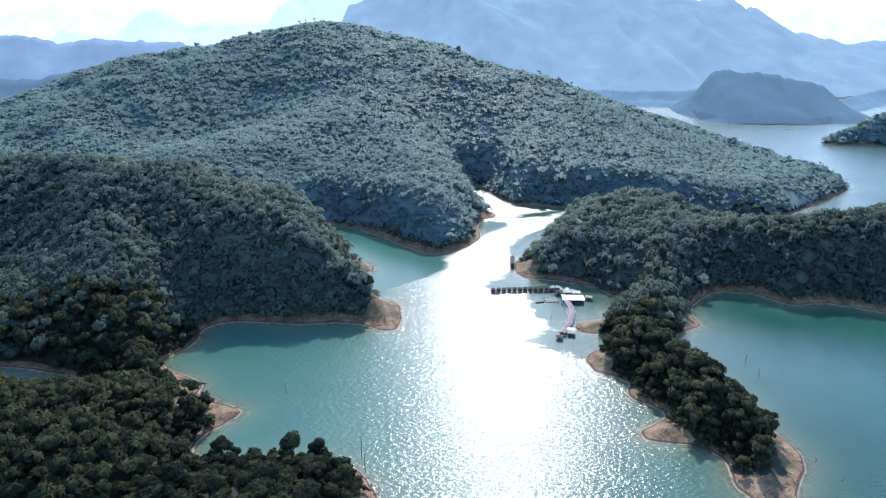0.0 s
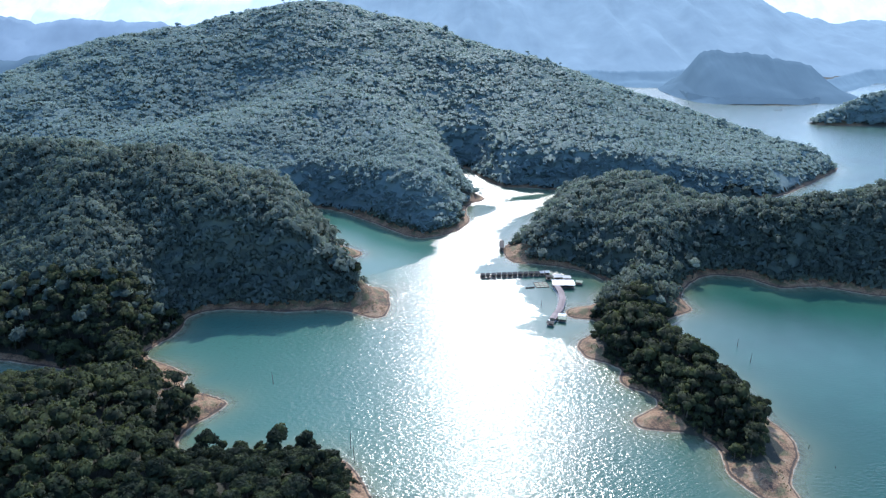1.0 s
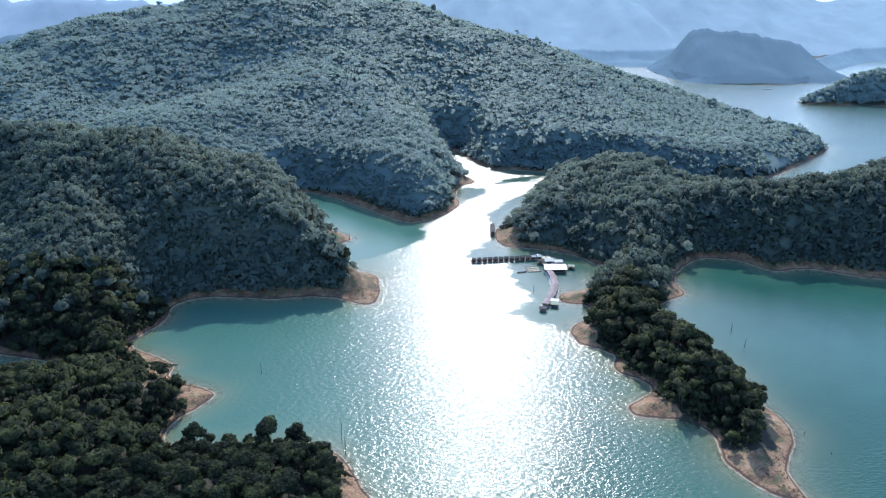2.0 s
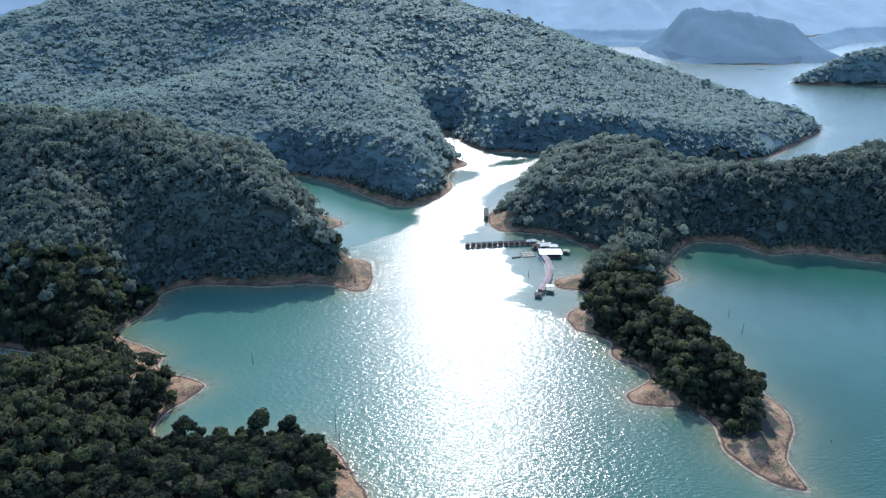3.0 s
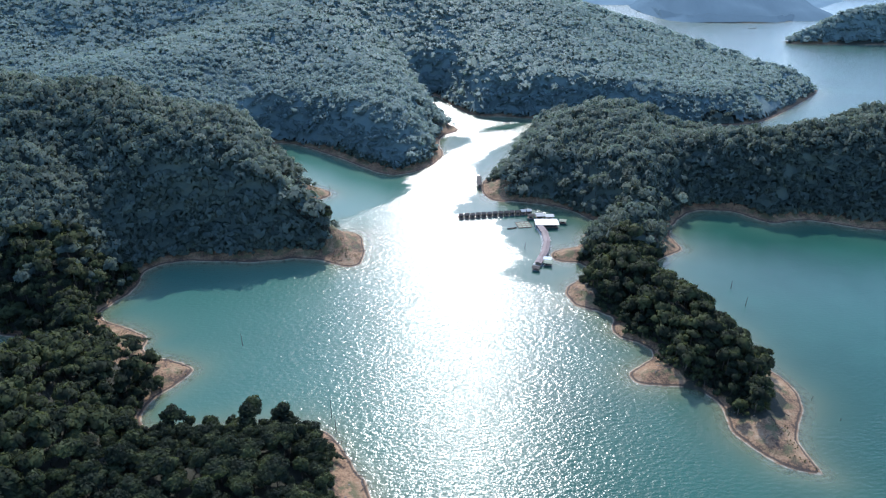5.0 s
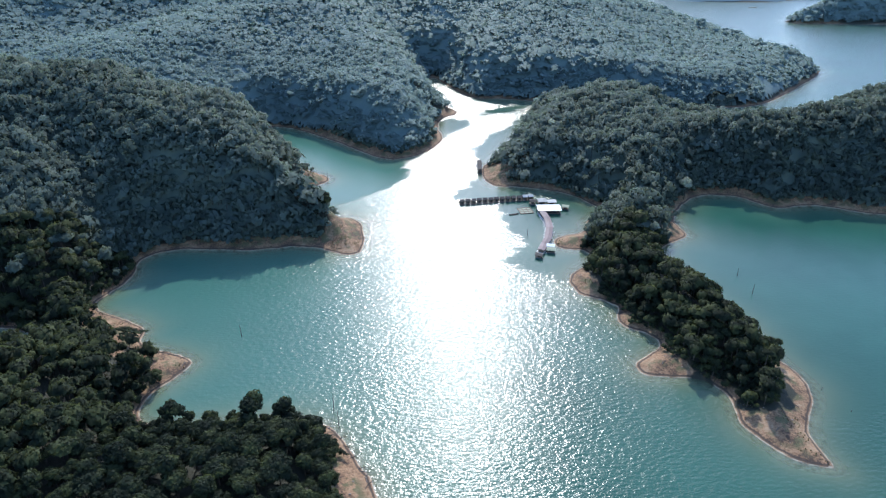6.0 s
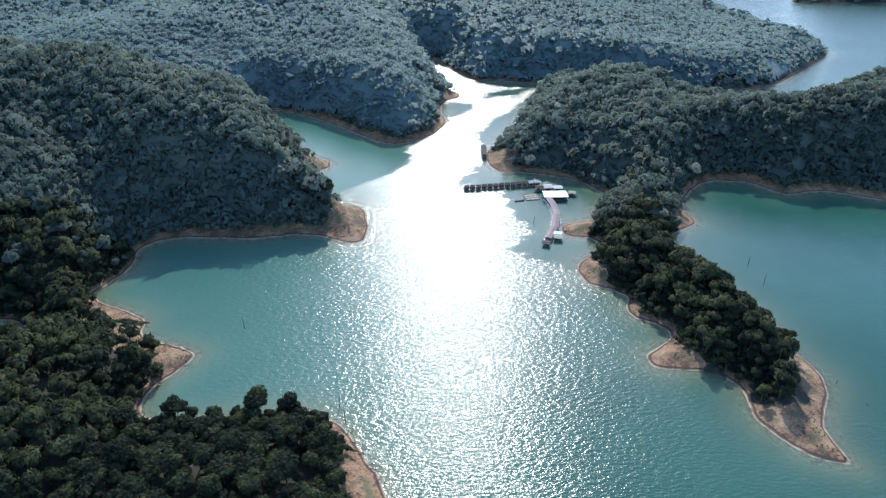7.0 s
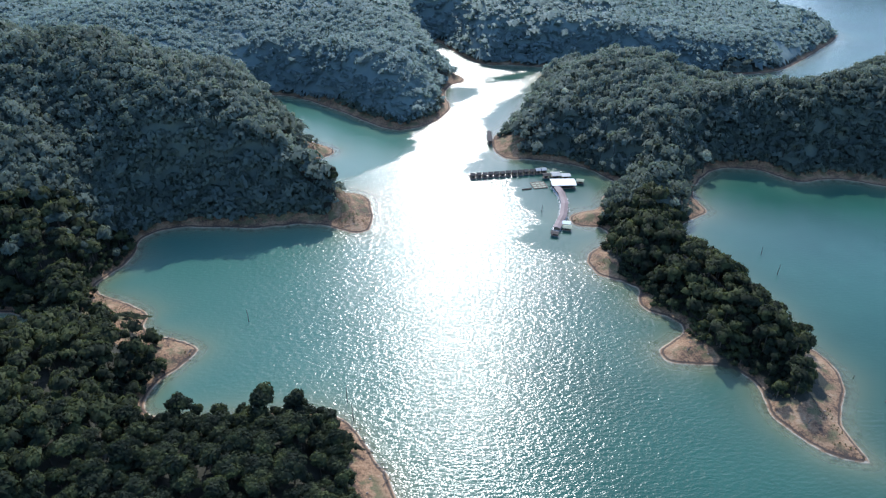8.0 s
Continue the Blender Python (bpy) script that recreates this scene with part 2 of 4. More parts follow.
# crest lines: x, y, height of the ground; then the half width
RIDGES = [
    ([(-66, 510, 6), (-106, 548, 42), (-165, 575, 64), (-250, 625, 72), (-355, 685, 70), (-460, 690, 68), (-700, 760, 72)], 85),
    ([(-50, 285, 1), (-90, 270, 3), (-150, 265, 6), (-230, 300, 14), (-400, 310, 26)], 60),
    ([(-205, 400, 4), (-230, 450, 16), (-260, 520, 40), (-300, 600, 60)], 60),
    ([(90, 610, 8), (150, 640, 24), (205, 690, 32), (185, 560, 26), (165, 500, 16)], 60),
    ([(150, 480, 12), (145, 430, 13), (156, 380, 12), (166, 335, 6)], 26),
    ([(235, 605, 26), (300, 585, 32), (360, 578, 40), (450, 572, 44), (700, 580, 48)], 56),
    ([(240, 700, 14), (320, 670, 5), (420, 690, 4), (500, 735, 7), (700, 730, 18)], 45),
    ([(-900, 980, 70), (-666, 1050, 76), (-565, 1150, 104), (-477, 1250, 148), (-391, 1300, 170), (-298, 1330, 192), (-203, 1330, 208), (-130, 1310, 188), (-70, 1290, 150),
      (-20, 1260, 140), (30, 1250, 134), (75, 1230, 118), (130, 1190, 92)], 300),
    ([(130, 1190, 92), (210, 1170, 74), (275, 1150, 54), (371, 1090, 22), (446, 1050, 13), (505, 960, 14), (545, 945, 3)], 95),
    ([(6, 1250, 132), (-40, 1120, 114), (-79, 1050, 98), (-146, 980, 86), (-213, 920, 72), (-296, 850, 58)], 150),
    ([(-60, 1050, 98), (-30, 900, 62), (-15, 780, 38), (5, 690, 14)], 125),
    ([(157, 1180, 100), (180, 1000, 60), (220, 880, 30)], 150),
    ([(40, 1180, 104), (62, 1000, 58), (78, 900, 30)], 110),
    ([(745, 1320, 6), (785, 1330, 22), (873, 1345, 50), (1000, 1350, 60), (1200, 1350, 60)], 60),
]

# bare ground without trees: x, y, radius
BARE = [(116, 336, 16), (127, 328, 10), (165, 270, 26), (146, 291, 8), (176, 290, 12), (184, 306, 16), (188, 318, 11), (193, 326, 14), (193, 343, 8), (78, 613, 9), (101, 411, 12), (101, 426, 10), (117, 379, 6),
    (106, 475, 14), (115, 482, 10), (-45, 484, 18), (-46, 512, 15), (-74, 606, 14), (-128, 357, 13), (-171, 397, 17), (-161, 387, 11), (-153, 370, 12), (-149, 362, 8), (-163, 384, 11), (-37, 290, 8),
    (-31, 276, 10), (-28, 262, 11), (-25, 246, 12), (-44, 298, 6), (75, 598, 16), (143, 530, 8), (190, 480, 12), (58, 784, 14), (38, 700, 8)]


def rounded(points, times=2):
    p = np.array(points, float)
    for _ in range(times):
        q = np.roll(p, -1, axis=0)
        p = np.stack([0.75 * p + 0.25 * q, 0.25 * p + 0.75 * q], 1).reshape(-1, 2)
    return p


LANDS = [rounded(NEAR_SHORE + HEAD_SHORE + CENTRAL_SHORE + FAR_SHORE), rounded(EAST_SHORE + SPIT_SHORE + BAY_SHORE), rounded(ISLE_SHORE)]
COVE = rounded(COVE_SHORE)


def signed(poly, x, y):
    """Metres inside (positive) or outside an outline."""
    best = np.full(x.shape, 1e12)
    inside = np.zeros(x.shape, bool)
    for (ax, ay), (bx, by) in zip(poly, np.roll(poly, -1, axis=0)):
        ex, ey = bx - ax, by - ay
        t = np.clip(((x - ax) * ex + (y - ay) * ey) / max(ex * ex + ey * ey, 1e-9), 0, 1)
        best = np.minimum(best, (x - ax - t * ex) ** 2 + (y - ay - t * ey) ** 2)
        if ay != by:
            inside ^= ((ay > y) != (by > y)) & (x < ex * (y - ay) / (by - ay) + ax)
    return np.where(inside, 1, -1) * np.sqrt(best)


def value_noise(x, y, size, seed):
    """Smooth noise from -1 to 1 with features of that size in metres."""
    def corner(i, j):
        h = (i * 374761393 + j * 668265263 + seed * 144269504) & 0x7FFFFFFF
        h = ((h ^ (h >> 13)) * 1274126177) & 0x7FFFFFFF
        return ((h ^ (h >> 16)) & 0xFFFF) / 32767.5 - 1
    u, v = np.asarray(x) / size, np.asarray(y) / size
    i, j = np.floor(u).astype(np.int64), np.floor(v).astype(np.int64)
    u, v = u - i, v - j
    u, v = u * u * (3 - 2 * u), v * v * (3 - 2 * v)
    return (corner(i, j) * (1 - u) + corner(i + 1, j) * u) * (1 - v) + (corner(i, j + 1) * (1 - u) + corner(i + 1, j + 1) * u) * v


def inland(x, y):
    """Metres from the nearest shore, positive on land."""
    d = np.maximum.reduce([signed(p, x, y) for p in LANDS])
    d = np.minimum(d, -signed(COVE, x, y))
    return d + 0.9 * value_noise(x, y, 9, 1) + 0.5 * value_noise(x, y, 3.5, 2)


def tree_line(x, y):
    """Metres of bare bank between the water and the first trees."""
    edge = 2.4 + 1.7 * value_noise(x, y, 22, 8)
    for cx, cy, rx, ry, wide in ((-105, 484, 62, 30, 4.5), (310, 515, 130, 45, 5), (-30, 690, 75, 55, 6), (100, 590, 45, 30, 5)):
        edge = edge + wide * np.exp(-((x - cx) / rx) ** 4 - ((y - cy) / ry) ** 4)
    return edge


def smooth(a, b, v):
    t = np.clip((v - a) / (b - a), 0, 1)
    return t * t * (3 - 2 * t)


def crest(points, width, x, y):
    best, high = np.full(x.shape, 1e12), np.zeros(x.shape)
    top = np.zeros(x.shape)
    for (ax, ay, az), (bx, by, bz) in zip(points, points[1:]):
        ex, ey = bx - ax, by - ay
        t = np.clip(((x - ax) * ex + (y - ay) * ey) / (ex * ex + ey * ey), 0, 1)
        d2 = (x - ax - t * ex) ** 2 + (y - ay - t * ey) ** 2
        top = np.maximum(top, (az + t * (bz - az)) * np.exp(-d2 / width ** 2))
    return top


def ground_height(x, y, d):
    gully = 1 + 0.09 * value_noise(x, y, 110, 3) + 0.06 * value_noise(x, y, 28, 4)
    hills = sum((crest(p, w, x, y) * (0.93 + 0.07 * gully)) ** 5 for p, w in RIDGES) ** 0.2
    # the central hill rises from its shores no steeper than about thirty degrees
    limit = 12 + 0.6 * np.maximum(d, 0) + 900 * (1 - smooth(700, 790, y))
    hills = (np.maximum(hills, 0.1) ** -4 + limit ** -4) ** -0.25
    rolling = 4 + 3 * value_noise(x, y, 60, 5)
    land = 4.2 * (1 - np.exp(-np.maximum(d, 0) / 15)) + smooth(3, 45, d) * (hills * gully ** 0.5 + rolling)
    land = land + 0.18 * value_noise(x, y, 5, 6) * smooth(1, 6, d)
    lake = -7 * (1 - np.exp(np.minimum(d, 0) / 24))
    return np.where(d > 0, land, lake)


def steps(fine, start, stop, low, high, growth):
    """Coordinates that are evenly fine from start to stop and widen towards low and high."""
    mid = list(np.arange(start, stop + fine, fine))
    s, c = fine, mid[-1]
    while c < high:
        s *= growth
        c += s
        mid.append(c)
    s, c = fine, start
    while c > low:
        s *= growth
        c -= s
        mid.insert(0, c)
    return np.array(mid)


XS = steps(2.4, -196, 206, -2600, 2600, 1.065)
YS = steps(2.7, 256, 500, -160, 5000, 1.03)
GX, GY = np.meshgrid(XS, YS)
GD = inland(GX.ravel(), GY.ravel())
GZ = ground_height(GX.ravel(), GY.ravel(), GD)


def mesh_of(name, verts, faces, mats, slots=None, soft=False, normals=None):
    me = bpy.data.meshes.new(name)
    n = faces.shape[1]
    me.vertices.add(len(verts))
    me.vertices.foreach_set("co", np.ascontiguousarray(verts, dtype=np.float32).ravel())
    me.loops.add(faces.size)
    me.loops.foreach_set("vertex_index", np.ascontiguousarray(faces, dtype=np.int32).ravel())
    me.polygons.add(len(faces))
    me.polygons.foreach_set("loop_start", np.arange(0, faces.size, n, dtype=np.int32))
    if slots is not None:
        me.polygons.foreach_set("material_index", np.asarray(slots, dtype=np.int32))
    me.polygons.foreach_set("use_smooth", np.full(len(faces), soft))
    for m in mats:
        me.materials.append(m)
    if normals is not None:
        way = me.attributes.new("custom_normal", "FLOAT_VECTOR", "POINT")
        way.data.foreach_set("vector", np.ascontiguousarray(normals, dtype=np.float32).ravel())
    me.update(calc_edges=True)
    return me


def sheet(nx, ny):
    i = np.arange(nx * ny).reshape(ny, nx)
    return np.stack([i[:-1, :-1], i[:-1, 1:], i[1:, 1:], i[1:, :-1]], -1).reshape(-1, 4)


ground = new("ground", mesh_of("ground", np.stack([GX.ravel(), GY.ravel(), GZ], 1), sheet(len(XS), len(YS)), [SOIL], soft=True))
tagged(ground, "hilly shore of bare orange soil and leaf litter sloping under the lake", "ground", kind="structure")
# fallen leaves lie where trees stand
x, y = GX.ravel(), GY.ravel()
litter_and_shade = smooth(0.0, 6.0, GD - tree_line(x, y))
litter_and_shade = np.where(y > 1300, 1.0, litter_and_shade)
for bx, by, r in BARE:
    litter_and_shade *= smooth(r - 2.5, r + 2.5, np.hypot(x - bx, y - by))
# past the spit's last trees, litter and their cast shade darkened into the soil
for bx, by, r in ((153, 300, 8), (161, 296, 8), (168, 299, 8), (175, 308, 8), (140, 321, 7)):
    litter_and_shade = np.maximum(litter_and_shade, 0.9 - smooth(0.4 * r, 1.15 * r, np.hypot(x - bx, y - by) + 2.2 * value_noise(x, y, 4, 41)))
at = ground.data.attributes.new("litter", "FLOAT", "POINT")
at.data.foreach_set("value", litter_and_shade.astype(np.float32))

water = new("water", mesh_of("water", np.stack([GX.ravel(), GY.ravel(), 0 * GZ], 1), sheet(len(XS), len(YS)), [WATER], soft=True))
tagged(water, "milky turquoise lake, wind-ruffled in the middle and calm in its coves", "lake", kind="structure")
at = water.data.attributes.new("depth", "FLOAT", "POINT")
at.data.foreach_set("value", np.maximum(-GZ, 0).astype(np.float32))
# western bay and inlet: sky reflection and glitter put into the water's body colour
x, y = GX.ravel(), GY.ravel()
at = water.data.attributes.new("sky_lift", "FLOAT", "POINT")
at.data.foreach_set("value", np.maximum(0.62 * smooth(70, -90, x + 22 * value_noise(x, y, 60, 51)) * smooth(560, 470, y),
                                         0.95 * np.exp(-((x + 62) / 62) ** 4 - ((y - 640) / 105) ** 4)).astype(np.float32))
# sheltered water: round the rafts, up the east side of the channel, the western inlet, the eastern bay
SHELTERS = [
    [(71, 528), (72, 498), (83, 473), (57, 451), (66, 442), (92, 428), (99, 416), (150, 430), (150, 560), (90, 548), (71, 546)],
    [(36, 552), (36, 571), (56, 590), (66, 618), (66, 675), (86, 707), (121, 749), (133, 772), (150, 740), (90, 590), (100, 549)],
    [(-66, 541), (-44, 559), (-17, 582), (2, 600), (3, 650), (-60, 720), (-120, 790), (-160, 740), (-90, 560)],
    [(36, 765), (72, 761), (74, 744), (53, 724), (40, 702), (39, 673), (36, 709)],
    [(85, 792), (115, 802), (145, 818), (142, 803), (113, 786), (84, 776)],
    [(170, 300), (200, 285), (300, 330), (520, 360), (520, 560), (180, 560), (170, 470)],
]
still = np.zeros(GX.size)
for outline in SHELTERS:
    still = np.maximum(still, np.clip(0.5 + signed(np.array(outline, float), GX.ravel(), GY.ravel()) / 26, 0, 1.5))
at = water.data.attributes.new("calm", "FLOAT", "POINT")
at.data.foreach_set("value", still.astype(np.float32))

# ---- far mountains, with haze in their colour and glow ----


def backdrop(label, points, thick, mat, seed, worn=0):
    """A far range: crest points x, y, z, falling off to both sides."""
    p = np.array(points, float)
    along = np.concatenate([[0], np.cumsum(np.hypot(*np.diff(p[:, :2], axis=0).T))])
    s = np.linspace(0, along[-1], 420)
    cx, cy, cz = (np.interp(s, along, p[:, k]) for k in range(3))
    cz = cz * (1 + 0.05 * value_noise(s, s * 0, 160, seed) + 0.035 * value_noise(s, s * 0, 55, seed + 1) + 0.015 * value_noise(s, s * 0, 18, seed + 2))
    if worn:
        kernel = np.hanning(worn + 2)[1:-1]
        cz = np.convolve(np.pad(cz, worn // 2, mode="edge"), kernel / kernel.sum(), mode="valid")
        cz = cz + 2.2 * value_noise(s, s * 0, 17, seed + 7) + 3.5 * value_noise(s, s * 0, 70, seed + 8)
    cz = cz + 1.6 * value_noise(s, s * 0, 9, seed + 5) + 1.2 * value_noise(s, s * 0, 24, seed + 6)
    v = np.linspace(-1, 1, 25)
    V, S = np.meshgrid(v, np.arange(420), indexing="ij")
    rib = 0.16 * value_noise(s[S] + 60 * V, V * 300, 110, seed + 3) + 0.08 * value_noise(s[S], V * 300, 45, seed + 4)
    z = cz[S] * np.clip(1 - np.abs(V) ** 0.9 + rib * np.abs(V) * (1.2 - np.abs(V)) * 2, -0.1, 1) - 8
    verts = np.stack([cx[S], cy[S] + V * thick, z], -1).reshape(-1, 3)
    ob = new("backdrop", mesh_of("backdrop", verts, sheet(420, 25), [mat], soft=True))
    return tagged(ob, label, "mountains", kind="structure")


# paler and bluer with distance: haze as base and emission colour
FAR_0 = hazy_mountain_material("range_by_the_lake", (0.125, 0.195, 0.26), 0.44)
FAR_1 = hazy_mountain_material("range_near", (0.235, 0.33, 0.42), 0.5)
FAR_B = hazy_mountain_material("shore_under_the_range", (0.185, 0.28, 0.365), 0.46)
FAR_W = hazy_mountain_material("range_west", (0.20, 0.28, 0.38), 0.6)
FAR_2 = hazy_mountain_material("range_mid", (0.50, 0.61, 0.80), 0.7)
FAR_3 = hazy_mountain_material("range_far", (0.62, 0.72, 0.88), 0.75)
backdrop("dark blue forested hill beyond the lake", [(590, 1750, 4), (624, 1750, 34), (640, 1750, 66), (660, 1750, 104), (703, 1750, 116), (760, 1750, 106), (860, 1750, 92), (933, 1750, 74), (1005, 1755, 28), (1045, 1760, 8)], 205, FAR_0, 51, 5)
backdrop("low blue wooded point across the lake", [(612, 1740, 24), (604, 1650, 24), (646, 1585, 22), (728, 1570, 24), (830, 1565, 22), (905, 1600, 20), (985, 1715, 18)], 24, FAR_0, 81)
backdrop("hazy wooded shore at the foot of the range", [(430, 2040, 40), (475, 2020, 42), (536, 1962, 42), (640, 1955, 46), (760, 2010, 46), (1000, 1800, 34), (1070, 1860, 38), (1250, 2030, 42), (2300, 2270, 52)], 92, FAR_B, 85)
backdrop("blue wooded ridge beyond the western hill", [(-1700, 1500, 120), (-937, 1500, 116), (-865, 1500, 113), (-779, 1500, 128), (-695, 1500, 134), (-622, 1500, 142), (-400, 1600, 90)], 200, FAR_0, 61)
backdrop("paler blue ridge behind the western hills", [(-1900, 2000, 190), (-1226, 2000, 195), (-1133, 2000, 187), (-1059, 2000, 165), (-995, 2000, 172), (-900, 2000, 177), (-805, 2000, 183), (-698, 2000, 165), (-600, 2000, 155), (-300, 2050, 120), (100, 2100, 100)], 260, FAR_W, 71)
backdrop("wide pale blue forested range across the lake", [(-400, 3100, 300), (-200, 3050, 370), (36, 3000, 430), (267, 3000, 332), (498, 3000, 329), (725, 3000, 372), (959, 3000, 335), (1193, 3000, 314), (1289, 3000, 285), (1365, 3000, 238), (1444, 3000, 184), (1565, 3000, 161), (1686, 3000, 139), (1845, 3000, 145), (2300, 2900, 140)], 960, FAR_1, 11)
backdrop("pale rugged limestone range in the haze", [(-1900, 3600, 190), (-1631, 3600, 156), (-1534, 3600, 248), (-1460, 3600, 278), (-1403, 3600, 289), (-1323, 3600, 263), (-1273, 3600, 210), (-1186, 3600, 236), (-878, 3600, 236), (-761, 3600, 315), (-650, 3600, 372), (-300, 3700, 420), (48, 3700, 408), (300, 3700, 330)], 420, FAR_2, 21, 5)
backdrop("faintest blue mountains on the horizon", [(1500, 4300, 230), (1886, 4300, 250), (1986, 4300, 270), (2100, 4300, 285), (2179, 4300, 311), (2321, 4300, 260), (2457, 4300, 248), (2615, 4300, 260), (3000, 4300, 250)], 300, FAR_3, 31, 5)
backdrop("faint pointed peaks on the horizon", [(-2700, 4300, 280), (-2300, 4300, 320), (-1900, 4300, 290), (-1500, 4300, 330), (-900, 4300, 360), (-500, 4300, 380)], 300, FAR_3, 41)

# ---- trees ----


def ico(level):
    bm = bmesh.new()
    bmesh.ops.create_icosphere(bm, subdivisions=level, radius=1.0)
    v = np.array([p.co[:] for p in bm.verts])
    f = np.array([[p.index for p in t.verts] for t in bm.faces])
    bm.free()
    return v, f


ICO = {k: ico(k) for k in (1, 2)}


def crown_shape(rng, lumps, cards, level, flat=0.62, spread=0.72, card=0.34):
    """A crown about one unit in radius round the origin: lumps of foliage, each with a shell of leaf sprays."""
    verts, faces, norms, n = [], [], [], 0
    for k in range(lumps):
        a = 2.4 * k + rng.uniform(-0.5, 0.5)
        r = spread * math.sqrt((k + 0.3) / lumps) * rng.uniform(0.7, 1.25)
        size = rng.uniform(0.30, 0.56) * (1.1 if k == 0 else 1) * (1.35 if lumps < 5 else 1)
        c = np.array([r * math.cos(a), r * math.sin(a), flat * (1 - r * r) + rng.uniform(-0.6 if k % 2 else -0.2, 0.12)])
        v, f = ICO[max(level, 1)]
        bumps = 1 + rng.uniform(-0.22, 0.22, len(v))
        core = v * bumps[:, None] * size * 0.86 * np.array([1, 1, 0.8]) + c
        if level:
            verts.append(core)
            norms.append((core - c) / size)
            faces.append(f + n)
            n += len(v)
        if cards:
            out = rng.normal(size=(cards, 3))
            out[:, 2] = np.abs(out[:, 2]) * 0.9 - 0.25
            out /= np.linalg.norm(out, axis=1)[:, None]
            side = np.cross(out, rng.normal(size=(cards, 3)))
            side /= np.linalg.norm(side, axis=1)[:, None]
            tip = np.cross(out, side) + out * rng.uniform(-0.5, 0.8, (cards, 1))
            w = card * size * rng.uniform(0.6, 1.4, (cards, 1))
            mid = c + out * size * np.array([1, 1, 0.85]) * rng.uniform(0.82, 1.18, (cards, 1))
            spray = np.stack([mid - tip * w * 0.8 - side * w, mid + side * w * 1.1 - tip * w * 0.5, mid + tip * w * 1.3], 1)
            verts.append(spray.reshape(-1, 3))
            norms.append(np.repeat(out + rng.normal(size=(cards, 3)) * 0.25, 3, axis=0))
            faces.append(np.arange(cards)[:, None] * 3 + n + [0, 1, 2])
            n += 3 * cards
    v = np.concatenate(verts)
    # leaves turn to the light as the crown's rounded surface does
    norm = 0.6 * np.concatenate(norms) + 0.7 * (v - [0, 0, -0.15]) + [0, 0, 0.25]
    return v, np.concatenate(faces), norm / np.linalg.norm(norm, axis=1)[:, None]


def tube(points, radii, sides=6):
    """A tapered limb along the points, as triangles."""
    p = np.array(points, float)
    ang = np.arange(sides) * 2 * math.pi / sides
    rings = []
    for i in range(len(p)):
        t = p[min(i + 1, len(p) - 1)] - p[max(i - 1, 0)]
        t /= np.linalg.norm(t)
        u = np.cross(t, [0.31, 0.95, 0.05])
        u /= np.linalg.norm(u)
        w = np.cross(t, u)
        rings.append(p[i] + radii[i] * (np.cos(ang)[:, None] * u + np.sin(ang)[:, None] * w))
    v = np.concatenate(rings)
    f = []
    for i in range(len(p) - 1):
        for k in range(sides):
            a, b = i * sides + k, i * sides + (k + 1) % sides
            f += [(a, b, b + sides), (a, b + sides, a + sides)]
    return v, np.array(f)


def joined(pieces):
    n, vs, fs = 0, [], []
    for v, f in pieces:
        vs.append(v)
        fs.append(f + n)
        n += len(v)
    return np.concatenate(vs), np.concatenate(fs)


def trunk_shape(rng, height, reach, limbs=5, girth=0.28):
    """A trunk with limbs that rise into the crown."""
    bend = rng.uniform(-0.4, 0.4, (4, 2))
    pts = [(bend[i][0] * i * 0.3, bend[i][1] * i * 0.3, height * (i / 3) - (1.0 if i == 0 else 0)) for i in range(4)]
    out = [tube(pts, [girth * 1.35, girth, girth * 0.75, girth * 0.4])]
    for k in range(limbs):
        a, h = 2.4 * k + rng.uniform(-0.4, 0.4), height * rng.uniform(0.55, 0.92)
        base = np.array([pts[2][0], pts[2][1], h])
        tip = base + np.array([math.cos(a) * reach, math.sin(a) * reach, rng.uniform(0.4, 0.9) * reach])
        out.append(tube([base, (base + tip) / 2 + [0, 0, 0.25], tip], [girth * 0.45, girth * 0.3, girth * 0.1], 4))
    return joined(out)


def part(name, mesh, parent, label=""):
    ob = new(name, mesh)
    ob.parent = parent
    if label:
        ob["label"] = label
    return ob


RNG = np.random.default_rng(7)
HEIGHTS = (15, 13, 17, 14, 12, 16)
TREES = []
for k, height in enumerate(HEIGHTS):
    tree = new("tree")
    radius = (5.4, 5.0, 6.2, 4.6, 4.4, 5.6)[k]
    v, f, nv = crown_shape(RNG, (10, 9, 12, 8, 8, 11)[k], 84, 1, card=0.22, flat=(0.6, 0.8, 0.5, 0.95, 0.7, 0.6)[k])
    part("crown", mesh_of("crown", v * [radius, radius, radius * 1.1] + [0, 0, height - radius * 0.6], f, [LEAVES], normals=nv), tree)
    v, f = trunk_shape(RNG, height * 0.86, radius * 0.5)
    part("trunk", mesh_of("trunk", v, f, [BARK]), tree, "grey-brown trunk with rising limbs")
    tagged(tree, "broadleaf rainforest tree with a dense dark green crown", "tree", "trees of the near shore")
    TREES.append(tree)

# candidates on a jittered grid, wider apart on the far hills


def stand(x0, x1, y0, y1, gap):
    gx, gy = np.meshgrid(np.arange(x0, x1, gap), np.arange(y0, y1, gap))
    x = gx.ravel() + RNG.uniform(-0.45, 0.45, gx.size) * gap
    y = gy.ravel() + RNG.uniform(-0.45, 0.45, gx.size) * gap
    keep = (x > -0.74 * y - 40) & (x < 0.82 * y + 40)
    return x[keep], y[keep]


